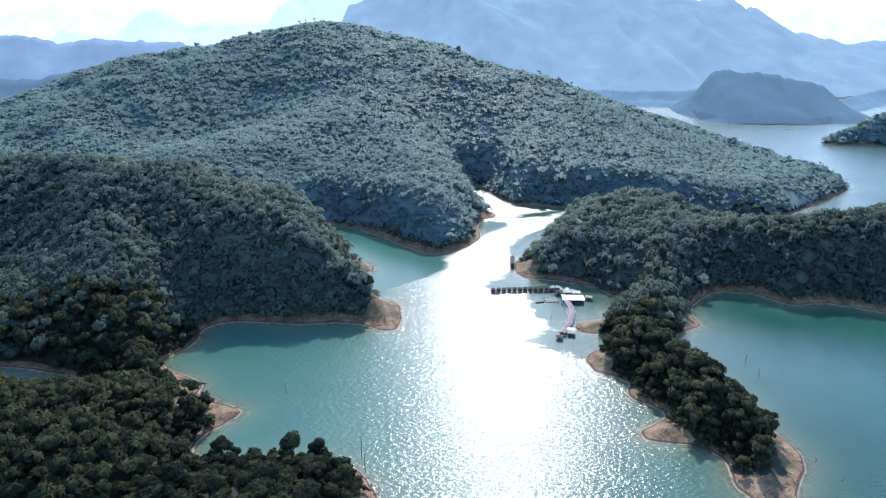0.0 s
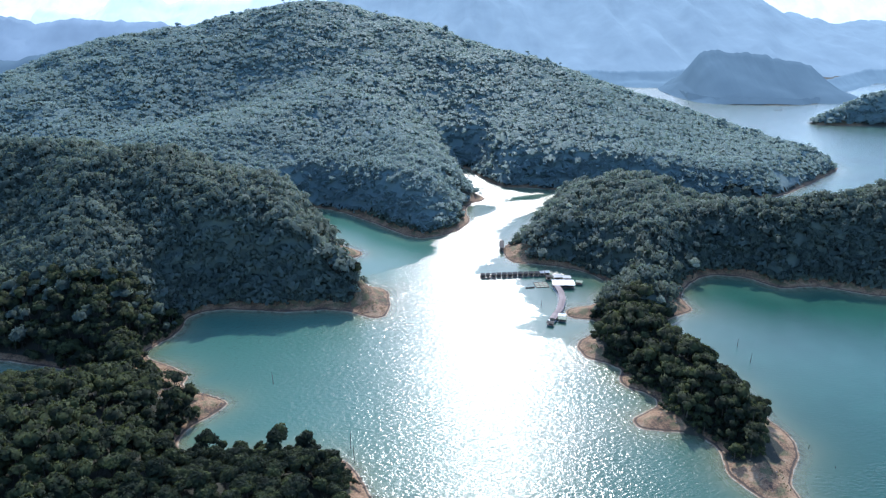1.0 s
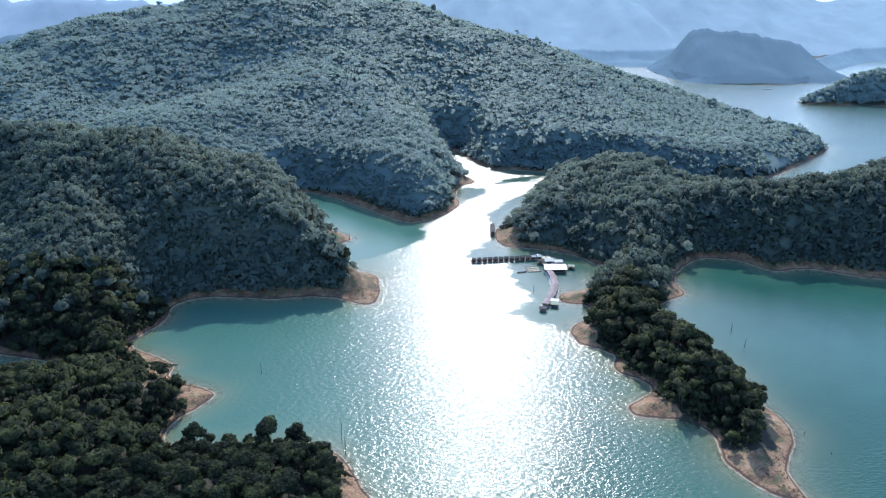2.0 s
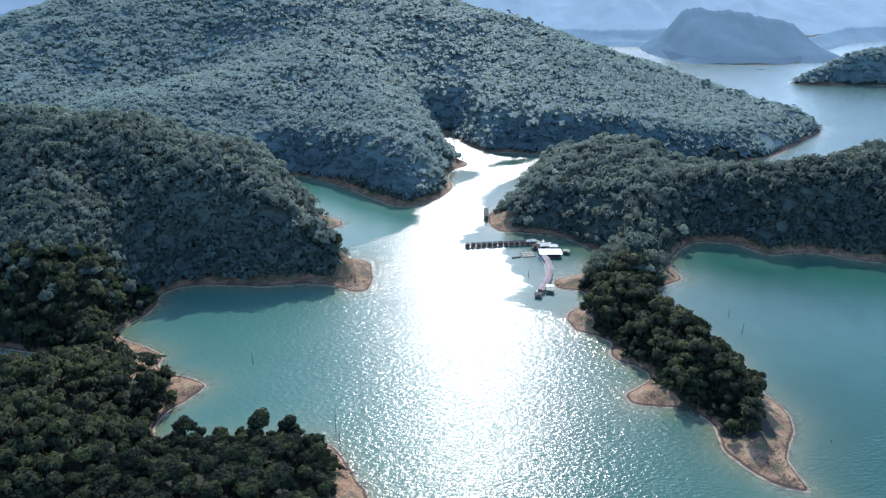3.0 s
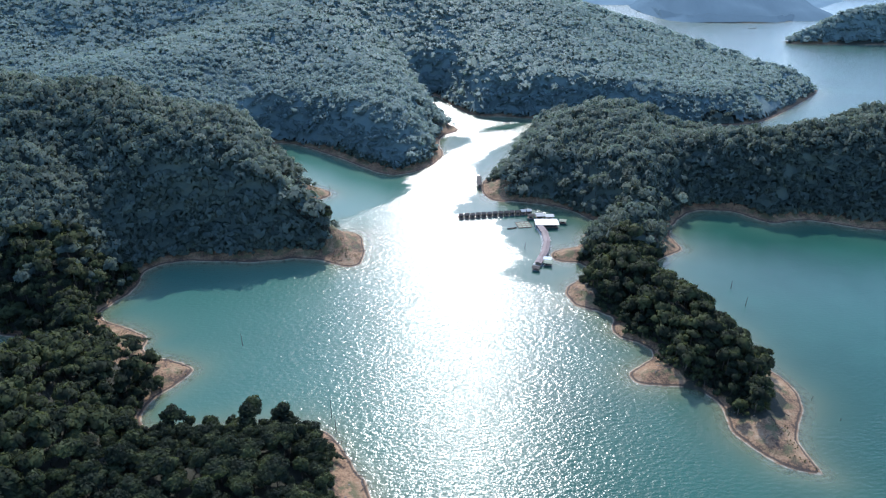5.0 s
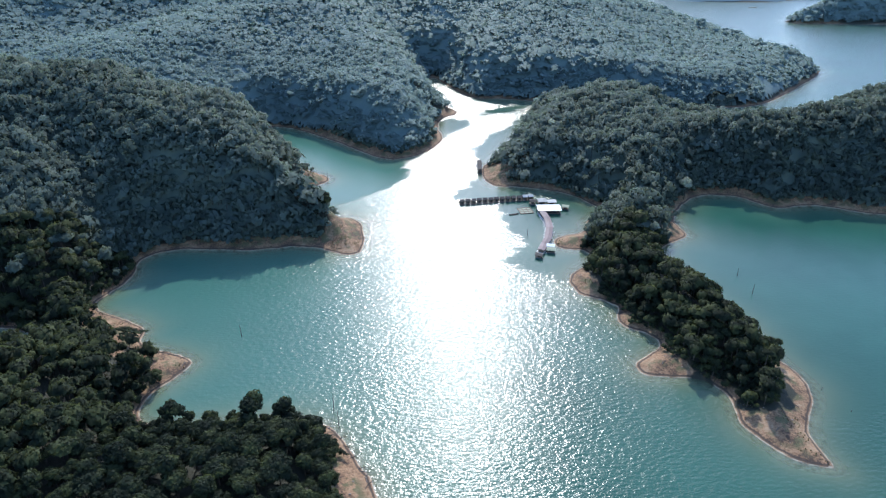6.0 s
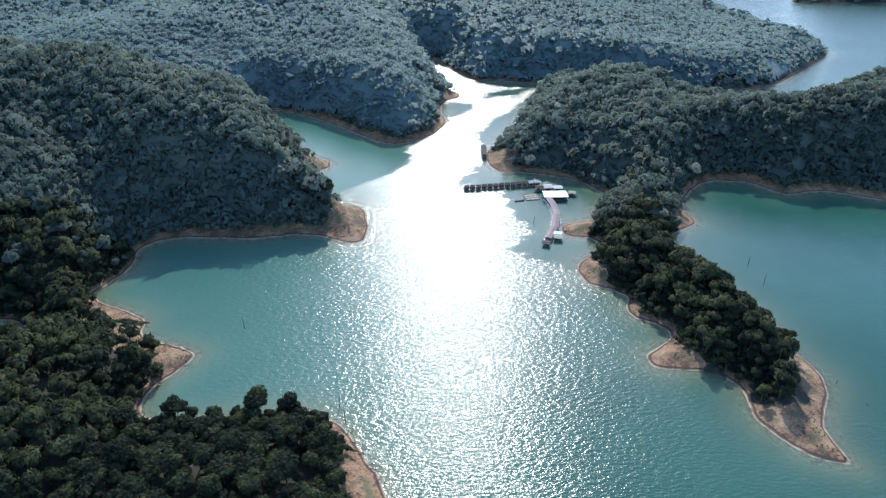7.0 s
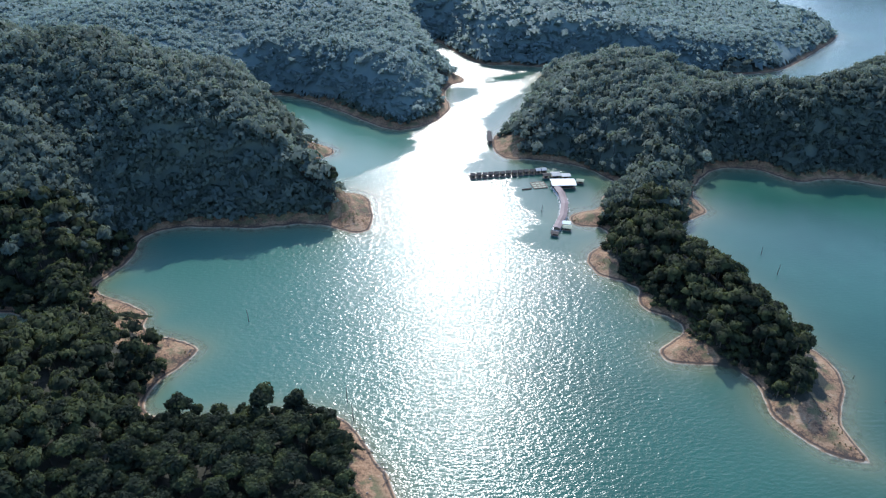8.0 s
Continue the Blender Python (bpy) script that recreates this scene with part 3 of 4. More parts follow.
def wooded(x, y):
    d = inland(x, y)
    ok = d > tree_line(x, y)
    for bx, by, r in BARE:
        ok &= np.hypot(x - bx, y - by) > r * (1 + 0.12 * value_noise(x, y, 6, 9))
    x, y, d = x[ok], y[ok], d[ok]
    return x, y, d, ground_height(x, y, d)


NEAR_X, NEAR_Y, NEAR_D, NEAR_Z = wooded(*stand(-330, 230, 215, 470, 6.3))
order = np.argsort(np.hypot(NEAR_X + 10, NEAR_Y - 200))
single = np.zeros(len(order), bool)
single[order[:285]] = True
for i in np.nonzero(single)[0]:
    s = RNG.uniform(0.7, 1.12) * (0.6 + 0.4 * float(smooth(3, 14, NEAR_D[i])))
    one = copy_thing(TREES[int(RNG.integers(len(TREES)))], pose(NEAR_X[i], NEAR_Y[i], NEAR_Z[i] - 0.2, 0, 0, RNG.uniform(0, 360)))
    low = NEAR_X[i] < 0 and NEAR_Y[i] < 400
    s *= 0.8 if NEAR_X[i] > 60 else 0.82 if low else 1.0
    one.scale = (s * RNG.uniform(0.8, 1.25), s * RNG.uniform(0.8, 1.25), s * RNG.uniform(0.55, 0.95) if low else s * RNG.uniform(0.85, 1.15))

# trees that stand clear against the water
for x, y, s, k in ((-113, 302, 0.92, 0), (-77.5, 301, 0.98, 5), (-63.5, 300.5, 0.92, 0), (-96.5, 302, 0.75, 4), (-49, 297, 0.5, 4), (-106, 303, 0.6, 1), (-86, 301, 0.62, 3), (-60, 512, 0.95, 3), (-66, 519, 1.05, 0), (-57, 503, 0.7, 1), (-72, 528, 0.9, 5)):
    d = inland(np.array([float(x)]), np.array([float(y)]))
    one = copy_thing(TREES[k], pose(x, y, float(ground_height(np.array([float(x)]), np.array([float(y)]), d)[0]) - 0.2, 0, 0, RNG.uniform(0, 360)))
    one.scale = (s * 1.08, s * 1.08, s * 1.02)
    tagged(one, "tall dark tree standing clear at the water's edge", "tree")
for tree in TREES:
    for ob in (*tree.children, tree):
        bpy.data.objects.remove(ob)


def forest(label, x, y, z, d, shapes, leaf, size, tall, deep=1.15, even=0.2, stems=True, vary=0.7):
    """Many crowns with their trunks, joined into one mesh."""
    if not len(x):
        return None
    pick = RNG.integers(len(shapes), size=len(x))
    vs, fs, ms, ns, n = [], [], [], [], 0
    slope = np.stack([(z - ground_height(x + 6, y, d)) / 6, (z - ground_height(x, y + 6, d)) / 6, np.ones(len(x))], -1)
    slope = slope / np.linalg.norm(slope, axis=1)[:, None] + [0, 0, 0.5]
    young = 0.62 + 0.38 * smooth(3, 14, d)
    r = size * (0.68 + 0.85 * RNG.random(len(x)) ** 2) * young * (1 + 0.15 * value_noise(x, y, 40, 10))
    h = tall * (1 - 0.43 * vary + vary * RNG.random(len(x)) ** 1.5) * (0.5 + 0.5 * smooth(3, 14, d))
    turn = RNG.uniform(0, 2 * math.pi, len(x))
    for k, (v, f, nv) in enumerate(shapes):
        m = pick == k
        c, s = np.cos(turn[m])[:, None], np.sin(turn[m])[:, None]
        rr = r[m][:, None]
        long = RNG.uniform(0.78, 1.3, (int(m.sum()), 1))
        px = (v[:, 0] * long * c - v[:, 1] / long * s) * rr + x[m][:, None]
        py = (v[:, 0] * long * s + v[:, 1] / long * c) * rr + y[m][:, None]
        pz = v[:, 2] * rr * deep + (z[m] + h[m] - 0.5 * deep * r[m])[:, None]
        vs.append(np.stack([px, py, pz], -1).reshape(-1, 3))
        turned = np.stack([nv[:, 0] * c - nv[:, 1] * s, nv[:, 0] * s + nv[:, 1] * c, np.broadcast_to(nv[:, 2], px.shape)], -1)
        turned = (1 - even) * turned + even * slope[m][:, None]
        ns.append((turned / np.linalg.norm(turned, axis=2)[..., None]).reshape(-1, 3))
        fs.append((f[None] + (np.arange(m.sum()) * len(v))[:, None, None] + n).reshape(-1, 3))
        ms.append(np.zeros(m.sum() * len(f), int))
        n += int(m.sum()) * len(v)
    if stems:
        tv, tf = tube([(0, 0, 0), (0, 0, 1)], [1.0, 0.6], 4)
        px = tv[:, 0] * 0.25 + x[:, None]
        py = tv[:, 1] * 0.25 + y[:, None]
        pz = tv[:, 2] * h[:, None] + z[:, None] - 0.5
        vs.append(np.stack([px, py, pz], -1).reshape(-1, 3))
        ns.append(np.tile(tv * [1, 1, 0], (len(x), 1)))
        fs.append((tf[None] + (np.arange(len(x)) * len(tv))[:, None, None] + n).reshape(-1, 3))
        ms.append(np.ones(len(x) * len(tf), int))
    ob = new("forest", mesh_of("forest", np.concatenate(vs), np.concatenate(fs), [leaf, BARK], np.concatenate(ms), soft=True, normals=np.concatenate(ns)))
    return tagged(ob, label, "forest", kind="stuff")


def domes(x, y, size, seed):
    """The height of rounded crowns that touch, from 0 to 1."""
    i0, j0 = np.floor(x / size).astype(np.int64), np.floor(y / size).astype(np.int64)
    high = np.zeros(np.shape(x))
    for di in (-1, 0, 1):
        for dj in (-1, 0, 1):
            i, j = i0 + di, j0 + dj
            h = (i * 374761393 + j * 668265263 + seed * 974711) & 0x7FFFFFFF
            h = ((h ^ (h >> 13)) * 1274126177) & 0x7FFFFFFF
            a, b, c = (h & 255) / 255, (h >> 8 & 255) / 255, (h >> 16 & 255) / 255
            far = ((x - (i + 0.15 + 0.7 * a) * size) ** 2 + (y - (j + 0.15 + 0.7 * b) * size) ** 2) / (size * (0.6 + 0.4 * c)) ** 2
            high = np.maximum(high, (0.55 + 0.45 * c) * np.sqrt(np.clip(1 - far, 0, 1)))
    return high


def canopy(label, xs, ys, high, bulge, size, leaf, where, even):
    """The closed roof of a forest, one sheet of merged rounded crowns."""
    gx, gy = (g.ravel() for g in np.meshgrid(xs, ys))
    d = inland(gx, gy) - tree_line(gx, gy)
    for bx, by, r in BARE:
        d = np.minimum(d, np.hypot(gx - bx, gy - by) - r)
    lumps = bulge * (domes(gx, gy, size, 21) + 0.3 * domes(gx, gy, size * 0.55, 22) + 0.35 * value_noise(gx, gy, 31, 23)) + RNG.uniform(-0.35, 0.35, len(gx))
    z = ground_height(gx, gy, d + tree_line(gx, gy)) + smooth(0, 9, d) * (high - 0.7 * bulge) + smooth(1, 8, d) * lumps - 0.3
    f = sheet(len(xs), len(ys))
    seen = (gx > -0.74 * gy - 60) & (gx < 0.82 * gy + 60) & where(gx, gy)
    f = f[((d > 1.5) & seen)[f].all(axis=1)]
    used, back = np.unique(f, return_inverse=True)
    # the roof's normals lean towards the slope's own
    shape = (len(ys), len(xs))
    flat = ground_height(gx, gy, d + tree_line(gx, gy)).reshape(shape)
    ways = []
    for h in (z.reshape(shape), flat):
        dy, dx = np.gradient(h, ys, xs)
        w = np.stack([-dx, -dy, np.ones(shape)], -1).reshape(-1, 3)
        ways.append(w / np.linalg.norm(w, axis=1)[:, None])
    way = (1 - even) * ways[0] + even * ways[1] + [0, 0, 0.3 * even]
    ob = new("forest", mesh_of("forest", np.stack([gx, gy, z], 1)[used], back.reshape(f.shape), [leaf], soft=True, normals=(way / np.linalg.norm(way, axis=1)[:, None])[used]))
    return tagged(ob, label, "forest", kind="stuff")


CLOSE = [crown_shape(RNG, 7, 36, 1, flat=q, card=0.3) for q in (0.5, 0.65, 0.8, 0.95, 0.6)]
MID = [crown_shape(RNG, 6, 21, 0, flat=q, card=0.38, spread=0.8) for q in (0.5, 0.65, 0.8, 0.95, 0.6, 0.7)]
FARC = [crown_shape(RNG, 4, 9, 0, flat=q, spread=0.7, card=0.62) for q in (0.5, 0.7, 0.9, 0.6)]
BUSH = [crown_shape(RNG, 3, 14, 1, flat=q, spread=0.6, card=0.4) for q in (0.5, 0.7, 0.9, 0.6)]
rest = ~single
west = NEAR_X < 0
# leaf colours with more haze in them mix in farther back
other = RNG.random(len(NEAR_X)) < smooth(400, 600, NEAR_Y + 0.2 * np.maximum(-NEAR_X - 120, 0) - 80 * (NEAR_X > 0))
for m, leaf, label in ((rest & west & ~other, LEAVES, "dense dark green rainforest on the near shore"), (rest & west & other, LEAVES_HAZE_1, "haze-greyed rainforest behind the near shore"),
                       (rest & ~west & ~other, LEAVES, "dark green scrubby wood along the narrow spit"), (rest & ~west & other, LEAVES_HAZE_1, "haze-greyed wood at the root of the spit")):
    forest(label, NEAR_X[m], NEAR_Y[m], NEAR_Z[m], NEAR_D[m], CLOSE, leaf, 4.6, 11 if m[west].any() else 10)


def hillward(x, y):
    """Where the headlands' forest gives way to that of the central hill, with more haze in its colour."""
    return y + 14 * value_noise(x, y, 45, 31) + 8 * value_noise(x, y, 14, 32) > np.where(x < -150, 640 - 0.45 * (x + 150), np.where(x < 62, 640 - 0.3 * (x + 150), 790))


# the headlands, with some haze put into the leaf colour
canopy("closed canopy of the western and eastern headlands", np.arange(-540, 660, 2.8), np.arange(466, 850, 2.8), 4.9, 5.0, 8.0, LEAVES_HAZE_2, lambda x, y: ~hillward(x, y) & (y < 840), 0.35)
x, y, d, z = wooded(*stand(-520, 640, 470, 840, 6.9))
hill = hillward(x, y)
# on the nearer flanks more of them take the darker, less hazed leaf colour
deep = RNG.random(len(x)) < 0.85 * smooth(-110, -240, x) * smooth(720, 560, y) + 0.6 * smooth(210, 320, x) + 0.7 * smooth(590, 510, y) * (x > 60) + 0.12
for m, leaf, label in (((x < 20) & ~hill & ~deep, LEAVES_HAZE_2, "rainforest covering the rounded western headland"), ((x >= 20) & ~hill & ~deep, LEAVES_HAZE_2, "rainforest on the eastern headland and low hills behind the bay"),
                       (~hill & deep, LEAVES_HAZE_1, "less hazed trees among the headlands' rainforest")):
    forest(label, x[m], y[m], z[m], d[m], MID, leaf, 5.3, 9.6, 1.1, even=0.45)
# the central hill, its haze put into the leaf colour; levelled normals soften its crowns
canopy("closed rainforest canopy over the large central hill", np.arange(-1010, 700, 3.2), np.arange(600, 1440, 3.2), 6.1, 4.2, 8.0, LEAVES_HAZE_3, hillward, 0.7)
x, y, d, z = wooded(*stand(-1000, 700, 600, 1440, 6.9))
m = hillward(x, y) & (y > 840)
forest("rainforest crowns over the large central hill", x[m], y[m], z[m], d[m], FARC, LEAVES_HAZE_3, 4.9, 7.5, 0.75, even=0.9, stems=False, vary=0.3)
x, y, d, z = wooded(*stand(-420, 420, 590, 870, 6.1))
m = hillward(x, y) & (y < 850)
forest("rainforest on the lower slopes of the central hill", x[m], y[m], z[m], d[m], MID, LEAVES_HAZE_3, 4.5, 8.3, 0.95, even=0.75, stems=False, vary=0.35)
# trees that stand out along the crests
for points, wide, gap, leaf, label in ((RIDGES[8][0], 14, 7, LEAVES_HAZE_3, "taller trees along the crest of the long point"), (RIDGES[7][0], 20, 11, LEAVES_HAZE_3, "taller trees along the crest of the central hill"),
                                       (RIDGES[5][0], 14, 13, LEAVES_HAZE_2, "taller trees along the low ridge behind the bay"), (RIDGES[6][0], 16, 13, LEAVES_HAZE_2, "taller trees on the low shore behind the bay")):
    x, y = [], []
    for (ax, ay, _), (bx, by, _) in zip(points, points[1:]):
        for t in np.arange(0, 1, gap / math.hypot(bx - ax, by - ay)):
            x.append(ax + t * (bx - ax) + RNG.normal() * wide * 0.4)
            y.append(ay + t * (by - ay) + RNG.normal() * wide)
    x, y, d, z = wooded(np.array(x), np.array(y))
    forest(label, x, y, z, d, CLOSE, leaf, 3.7, 11.5, 1.0, even=0.3, vary=0.7)
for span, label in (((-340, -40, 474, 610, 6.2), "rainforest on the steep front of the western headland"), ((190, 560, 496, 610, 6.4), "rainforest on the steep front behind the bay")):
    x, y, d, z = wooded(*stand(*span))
    forest(label, x, y, z, d, MID, LEAVES_HAZE_2 if span[0] < 0 else LEAVES_HAZE_1, 4.2, 9.4, 1.2, even=0.4)
# the island's leaves carry the same haze in their colour
canopy("closed canopy of the island across the lake", np.arange(690, 1255, 4.0), np.arange(1255, 1440, 4.0), 8.0, 4.2, 8.0, LEAVES_HAZE_3, lambda x, y: y > 0, 0.6)
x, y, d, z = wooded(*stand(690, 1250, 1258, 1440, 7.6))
forest("forest on the islands across the lake", x, y, z, d, FARC, LEAVES_HAZE_3, 5.9, 9, 0.8, even=0.5, stems=False)
# bushes that close the forest's edge down to the soil
for (x0, x1, y0, y1), gap, shapes, label in (((-240, 215, 225, 470), 3.3, BUSH, "low bushes along the near forest edge"), ((-190, 330, 470, 720), 3.4, BUSH, "low bushes along the far forest edge")):
    x, y = stand(x0, x1, y0, y1, gap)
    x, y, d, z = wooded(x, y)
    m = d < (20 if y0 < 400 else 13)
    x, y, d, z = x[m], y[m], d[m], z[m]
    pick = RNG.integers(len(shapes), size=len(x))
    size = RNG.uniform(1.3, 2.6, len(x)) * (1 if y0 < 400 else 1.25)
    pieces, norms = [], []
    for k, (v, f, nv) in enumerate(shapes):
        q = pick == k
        norms.append(np.tile(nv, (int(q.sum()), 1)))
        vv = (v[None] * size[q][:, None, None] + np.stack([x[q], y[q], z[q] + 0.5 * size[q]], 1)[:, None]).reshape(-1, 3)
        pieces.append((vv, (f[None] + (np.arange(q.sum()) * len(v))[:, None, None]).reshape(-1, 3)))
    v, f = joined(pieces)
    tagged(new("bushes", mesh_of("bushes", v, f, [LEAVES if y0 < 400 else LEAVES_HAZE_1], soft=True, normals=np.concatenate(norms))), label, "bushes", kind="stuff")

# ---- rafts and floating houses ----


def box(x0, x1, y0, y1, z0, z1, bevel=0.0):
    bm = bmesh.new()
    bmesh.ops.create_cube(bm, size=1.0)
    for v in bm.verts:
        v.co = ((x0 + x1) / 2 + v.co.x * (x1 - x0), (y0 + y1) / 2 + v.co.y * (y1 - y0), (z0 + z1) / 2 + v.co.z * (z1 - z0))
    if bevel:
        bmesh.ops.bevel(bm, geom=bm.edges[:], offset=bevel, segments=1, affect="EDGES")
    return bm


def gable(x0, x1, y0, y1, eave, ridge, thick=0.12, along="x"):
    """A pitched roof of two thick slopes with its ridge along x or y."""
    bm = bmesh.new()
    if along == "x":
        prof = [(y0, eave), ((y0 + y1) / 2, ridge), (y1, eave)]
        rows = [[(x, a, b) for a, b in prof] for x in (x0, x1)]
    else:
        prof = [(x0, eave), ((x0 + x1) / 2, ridge), (x1, eave)]
        rows = [[(a, y, b) for a, b in prof] for y in (y0, y1)]
    top = [[bm.verts.new(p) for p in row] for row in rows]
    low = [[bm.verts.new((p[0], p[1], p[2] - thick)) for p in row] for row in rows]
    for k in (0, 1):
        bm.faces.new((top[0][k], top[1][k], top[1][k + 1], top[0][k + 1]))
        bm.faces.new((low[0][k], low[0][k + 1], low[1][k + 1], low[1][k]))
        for e in (0, 1):
            bm.faces.new((top[e][k], top[e][k + 1], low[e][k + 1], low[e][k]))
    for k in (0, 2):
        bm.faces.new((top[0][k], low[0][k], low[1][k], top[1][k]))
    bmesh.ops.recalc_face_normals(bm, faces=bm.faces[:])
    return bm


def drum(x, y0, y1, r, z):
    bm = bmesh.new()
    bmesh.ops.create_cone(bm, cap_ends=True, segments=10, radius1=r, radius2=r, depth=y1 - y0)
    bm.transform(Matrix.Translation((x, (y0 + y1) / 2, z)) @ Matrix.Rotation(math.pi / 2, 4, "X"))
    return bm


def piece(name, bm, mat, parent, label=""):
    me = bpy.data.meshes.new(name)
    bm.to_mesh(me)
    bm.free()
    me.materials.append(mat)
    return part(name, me, parent, label)


def raft_house(w, depth, wall, ridge, roof_mat, porch, label, group, porch_mat=PLANK):
    """A cabin on a floating deck; its door looks along -y."""
    h = new("floating_cabin")
    piece("deck", box(-w / 2 - 0.35, w / 2 + 0.35, -depth / 2 - porch, depth / 2 + 0.5, 0.22, 0.45, 0.03), porch_mat, h)
    for x in (-w * 0.33, w * 0.33):
        piece("float", drum(x, -depth / 2 - porch + 0.1, depth / 2 + 0.3, 0.3, 0.0), DRUM, h)
    body = piece("wall", box(-w / 2, w / 2, -depth / 2, depth / 2, 0.45, wall, 0.03), WALL, h)
    piece("door", box(-0.45, 0.45, -depth / 2 - 0.06, -depth / 2 + 0.02, 0.45, min(wall - 0.15, 2.45)), DARK, h, "dark doorway")
    piece("window", box(-w / 2 - 0.04, -w / 2 + 0.03, -0.5, 0.5, 1.3, 2.1), DARK, h)
    piece("roof", gable(-w / 2 - 0.4, w / 2 + 0.4, -depth / 2 - porch * 0.6, depth / 2 + 0.5, wall - 0.1, ridge, along="x"), roof_mat, h)
    for x in (-w / 2 - 0.1, w / 2 + 0.1):
        piece("post", box(x - 0.07, x + 0.07, -depth / 2 - porch * 0.5 - 0.07, -depth / 2 - porch * 0.5 + 0.07, 0.45, wall), PLANK, h)
        piece("rail", box(x - 0.05, x + 0.05, -depth / 2 - porch, -depth / 2 - 0.1, 1.15, 1.3), porch_mat, h)
    return tagged(h, label, "cabin", group)


def drop(thing):
    for ob in (*thing.children_recursive, thing):
        bpy.data.objects.remove(ob)


# the straight row
dark = raft_house(2.9, 3.4, 2.9, 3.9, ROOF_DARK, 1.6, "small wooden floating cabin with a dark weathered roof", "straight row of cabins")
grey = raft_house(3.3, 3.6, 3.0, 3.9, ROOF_GREY, 1.6, "small wooden floating cabin with a pale grey sheet roof", "straight row of cabins")
ROW_A, ROW_B, COUNT = Vector((42.6, 546.4, 0)), Vector((97.5, 551.2, 0)), 13
turn = math.degrees(math.atan2(ROW_B.y - ROW_A.y, ROW_B.x - ROW_A.x))
for k in range(COUNT):
    p = ROW_A.lerp(ROW_B, k / (COUNT - 1))
    copy_thing(grey if k > 10 else dark, pose(p.x, p.y + 0.25 * math.sin(k * 2.3), 0, 0, 0, turn + 1.5 * math.sin(k * 1.7)))
drop(dark)
drop(grey)
gang = new("jetty")
mid = ROW_A.lerp(ROW_B, 0.5)
half = (ROW_B - ROW_A).length / 2 + 2.0
piece("deck", box(-half, half, 2.4, 4.4, 0.25, 0.42, 0.02), PLANK, gang)
for k in range(14):
    x = -half + 1 + k * (2 * half - 2) / 13
    piece("post", box(x - 0.06, x + 0.06, 3.72, 3.84, 0.42, 1.3), PLANK, gang)
gang.matrix_world = pose(mid.x, mid.y, 0, 0, 0, turn)
tagged(gang, "long plank jetty joining the row of floating cabins", "jetty")

# the curved row
red = raft_house(4.0, 3.9, 2.6, 3.2, ROOF_RED, 0.9, "floating cabin with a faded maroon roof and white porch", "curved row of cabins", WHITE)
CURVE = [Vector(p) for p in ((100.8, 523.0, 0), (102.0, 510.0, 0), (100.6, 495.0, 0), (95.6, 478.0, 0), (88.0, 462.5, 0))]
lengths = [0.0]
for a, b in zip(CURVE, CURVE[1:]):
    lengths.append(lengths[-1] + (b - a).length)
N_CURVE = 15
for k in range(N_CURVE):
    s = lengths[-1] * k / (N_CURVE - 1)
    j = max(i for i in range(4) if lengths[i] <= s + 1e-6)
    p = CURVE[j].lerp(CURVE[j + 1], (s - lengths[j]) / (lengths[j + 1] - lengths[j]))
    way = CURVE[min(j + 1, 4)] - CURVE[j]
    ang = math.degrees(math.atan2(way.y, way.x))
    copy_thing(red, pose(p.x, p.y, 0, 0, 0, ang + 2 * math.sin(k * 2.1)))
    # white canoes are moored on both sides
    for hand in (-3.3, 3.5) if k % 3 else (-3.3,):
        side = Vector((-way.y, way.x, 0)).normalized() * hand
        canoe = new("canoe")
        bm = bmesh.new()
        bmesh.ops.create_uvsphere(bm, u_segments=10, v_segments=6, radius=1.0)
        for v in bm.verts:
            v.co = (v.co.x * 1.6, v.co.y * 0.38 * (1 - 0.35 * abs(v.co.x)), max(-0.2, min(0.28, v.co.z * 0.4)))
        piece("hull", bm, WHITE, canoe)
        piece("seat", box(-0.35, 0.35, -0.22, 0.22, 0.25, 0.32), DARK, canoe, "dark cockpit seat")
        q = p + side
        canoe.matrix_world = pose(q.x, q.y, 0.05, 0, 0, ang + 14 * math.sin(k * 1.9 + hand))
        tagged(canoe, "small white canoe moored beside the maroon cabins", "canoe", "moored canoes")
drop(red)


def hall(x, y, w, depth, eave, ridge, roof_mat, turn, label, posts=4, along="x"):
    h = new("floating_hall")
    piece("deck", box(-w / 2, w / 2, -depth / 2, depth / 2, 0.2, 0.5, 0.04), PLANK, h)
    piece("wall", box(-w / 2 + 1.2, w / 2 - 1.2, -depth / 2 + 1.6, depth / 2 - 0.4, 0.5, eave - 0.1), WALL, h)
    piece("counter", box(-w / 2 + 1.3, w / 2 - 2.5, -depth / 2 + 0.8, -depth / 2 + 1.4, 0.5, 1.4), DARK, h, "dark counter along the open front")
    piece("roof", gable(-w / 2 - 0.5, w / 2 + 0.5, -depth / 2 - 0.5, depth / 2 + 0.5, eave, ridge, 0.15, along), roof_mat, h)
    for k in range(posts):
        px = -w / 2 + 0.3 + k * (w - 0.6) / (posts - 1)
        for py in (-depth / 2 + 0.3, depth / 2 - 0.15):
            piece("post", box(px - 0.09, px + 0.09, py - 0.09, py + 0.09, 0.5, eave), PLANK, h)
    for k in range(5):
        px = -w / 2 + 0.6 + k * (w - 1.2) / 4
        piece("float", drum(px, -depth / 2 + 0.1, depth / 2 - 0.1, 0.32, 0.0), DRUM, h)
    h.matrix_world = pose(x, y, 0, 0, 0, turn)
    return tagged(h, label, "floating hall")


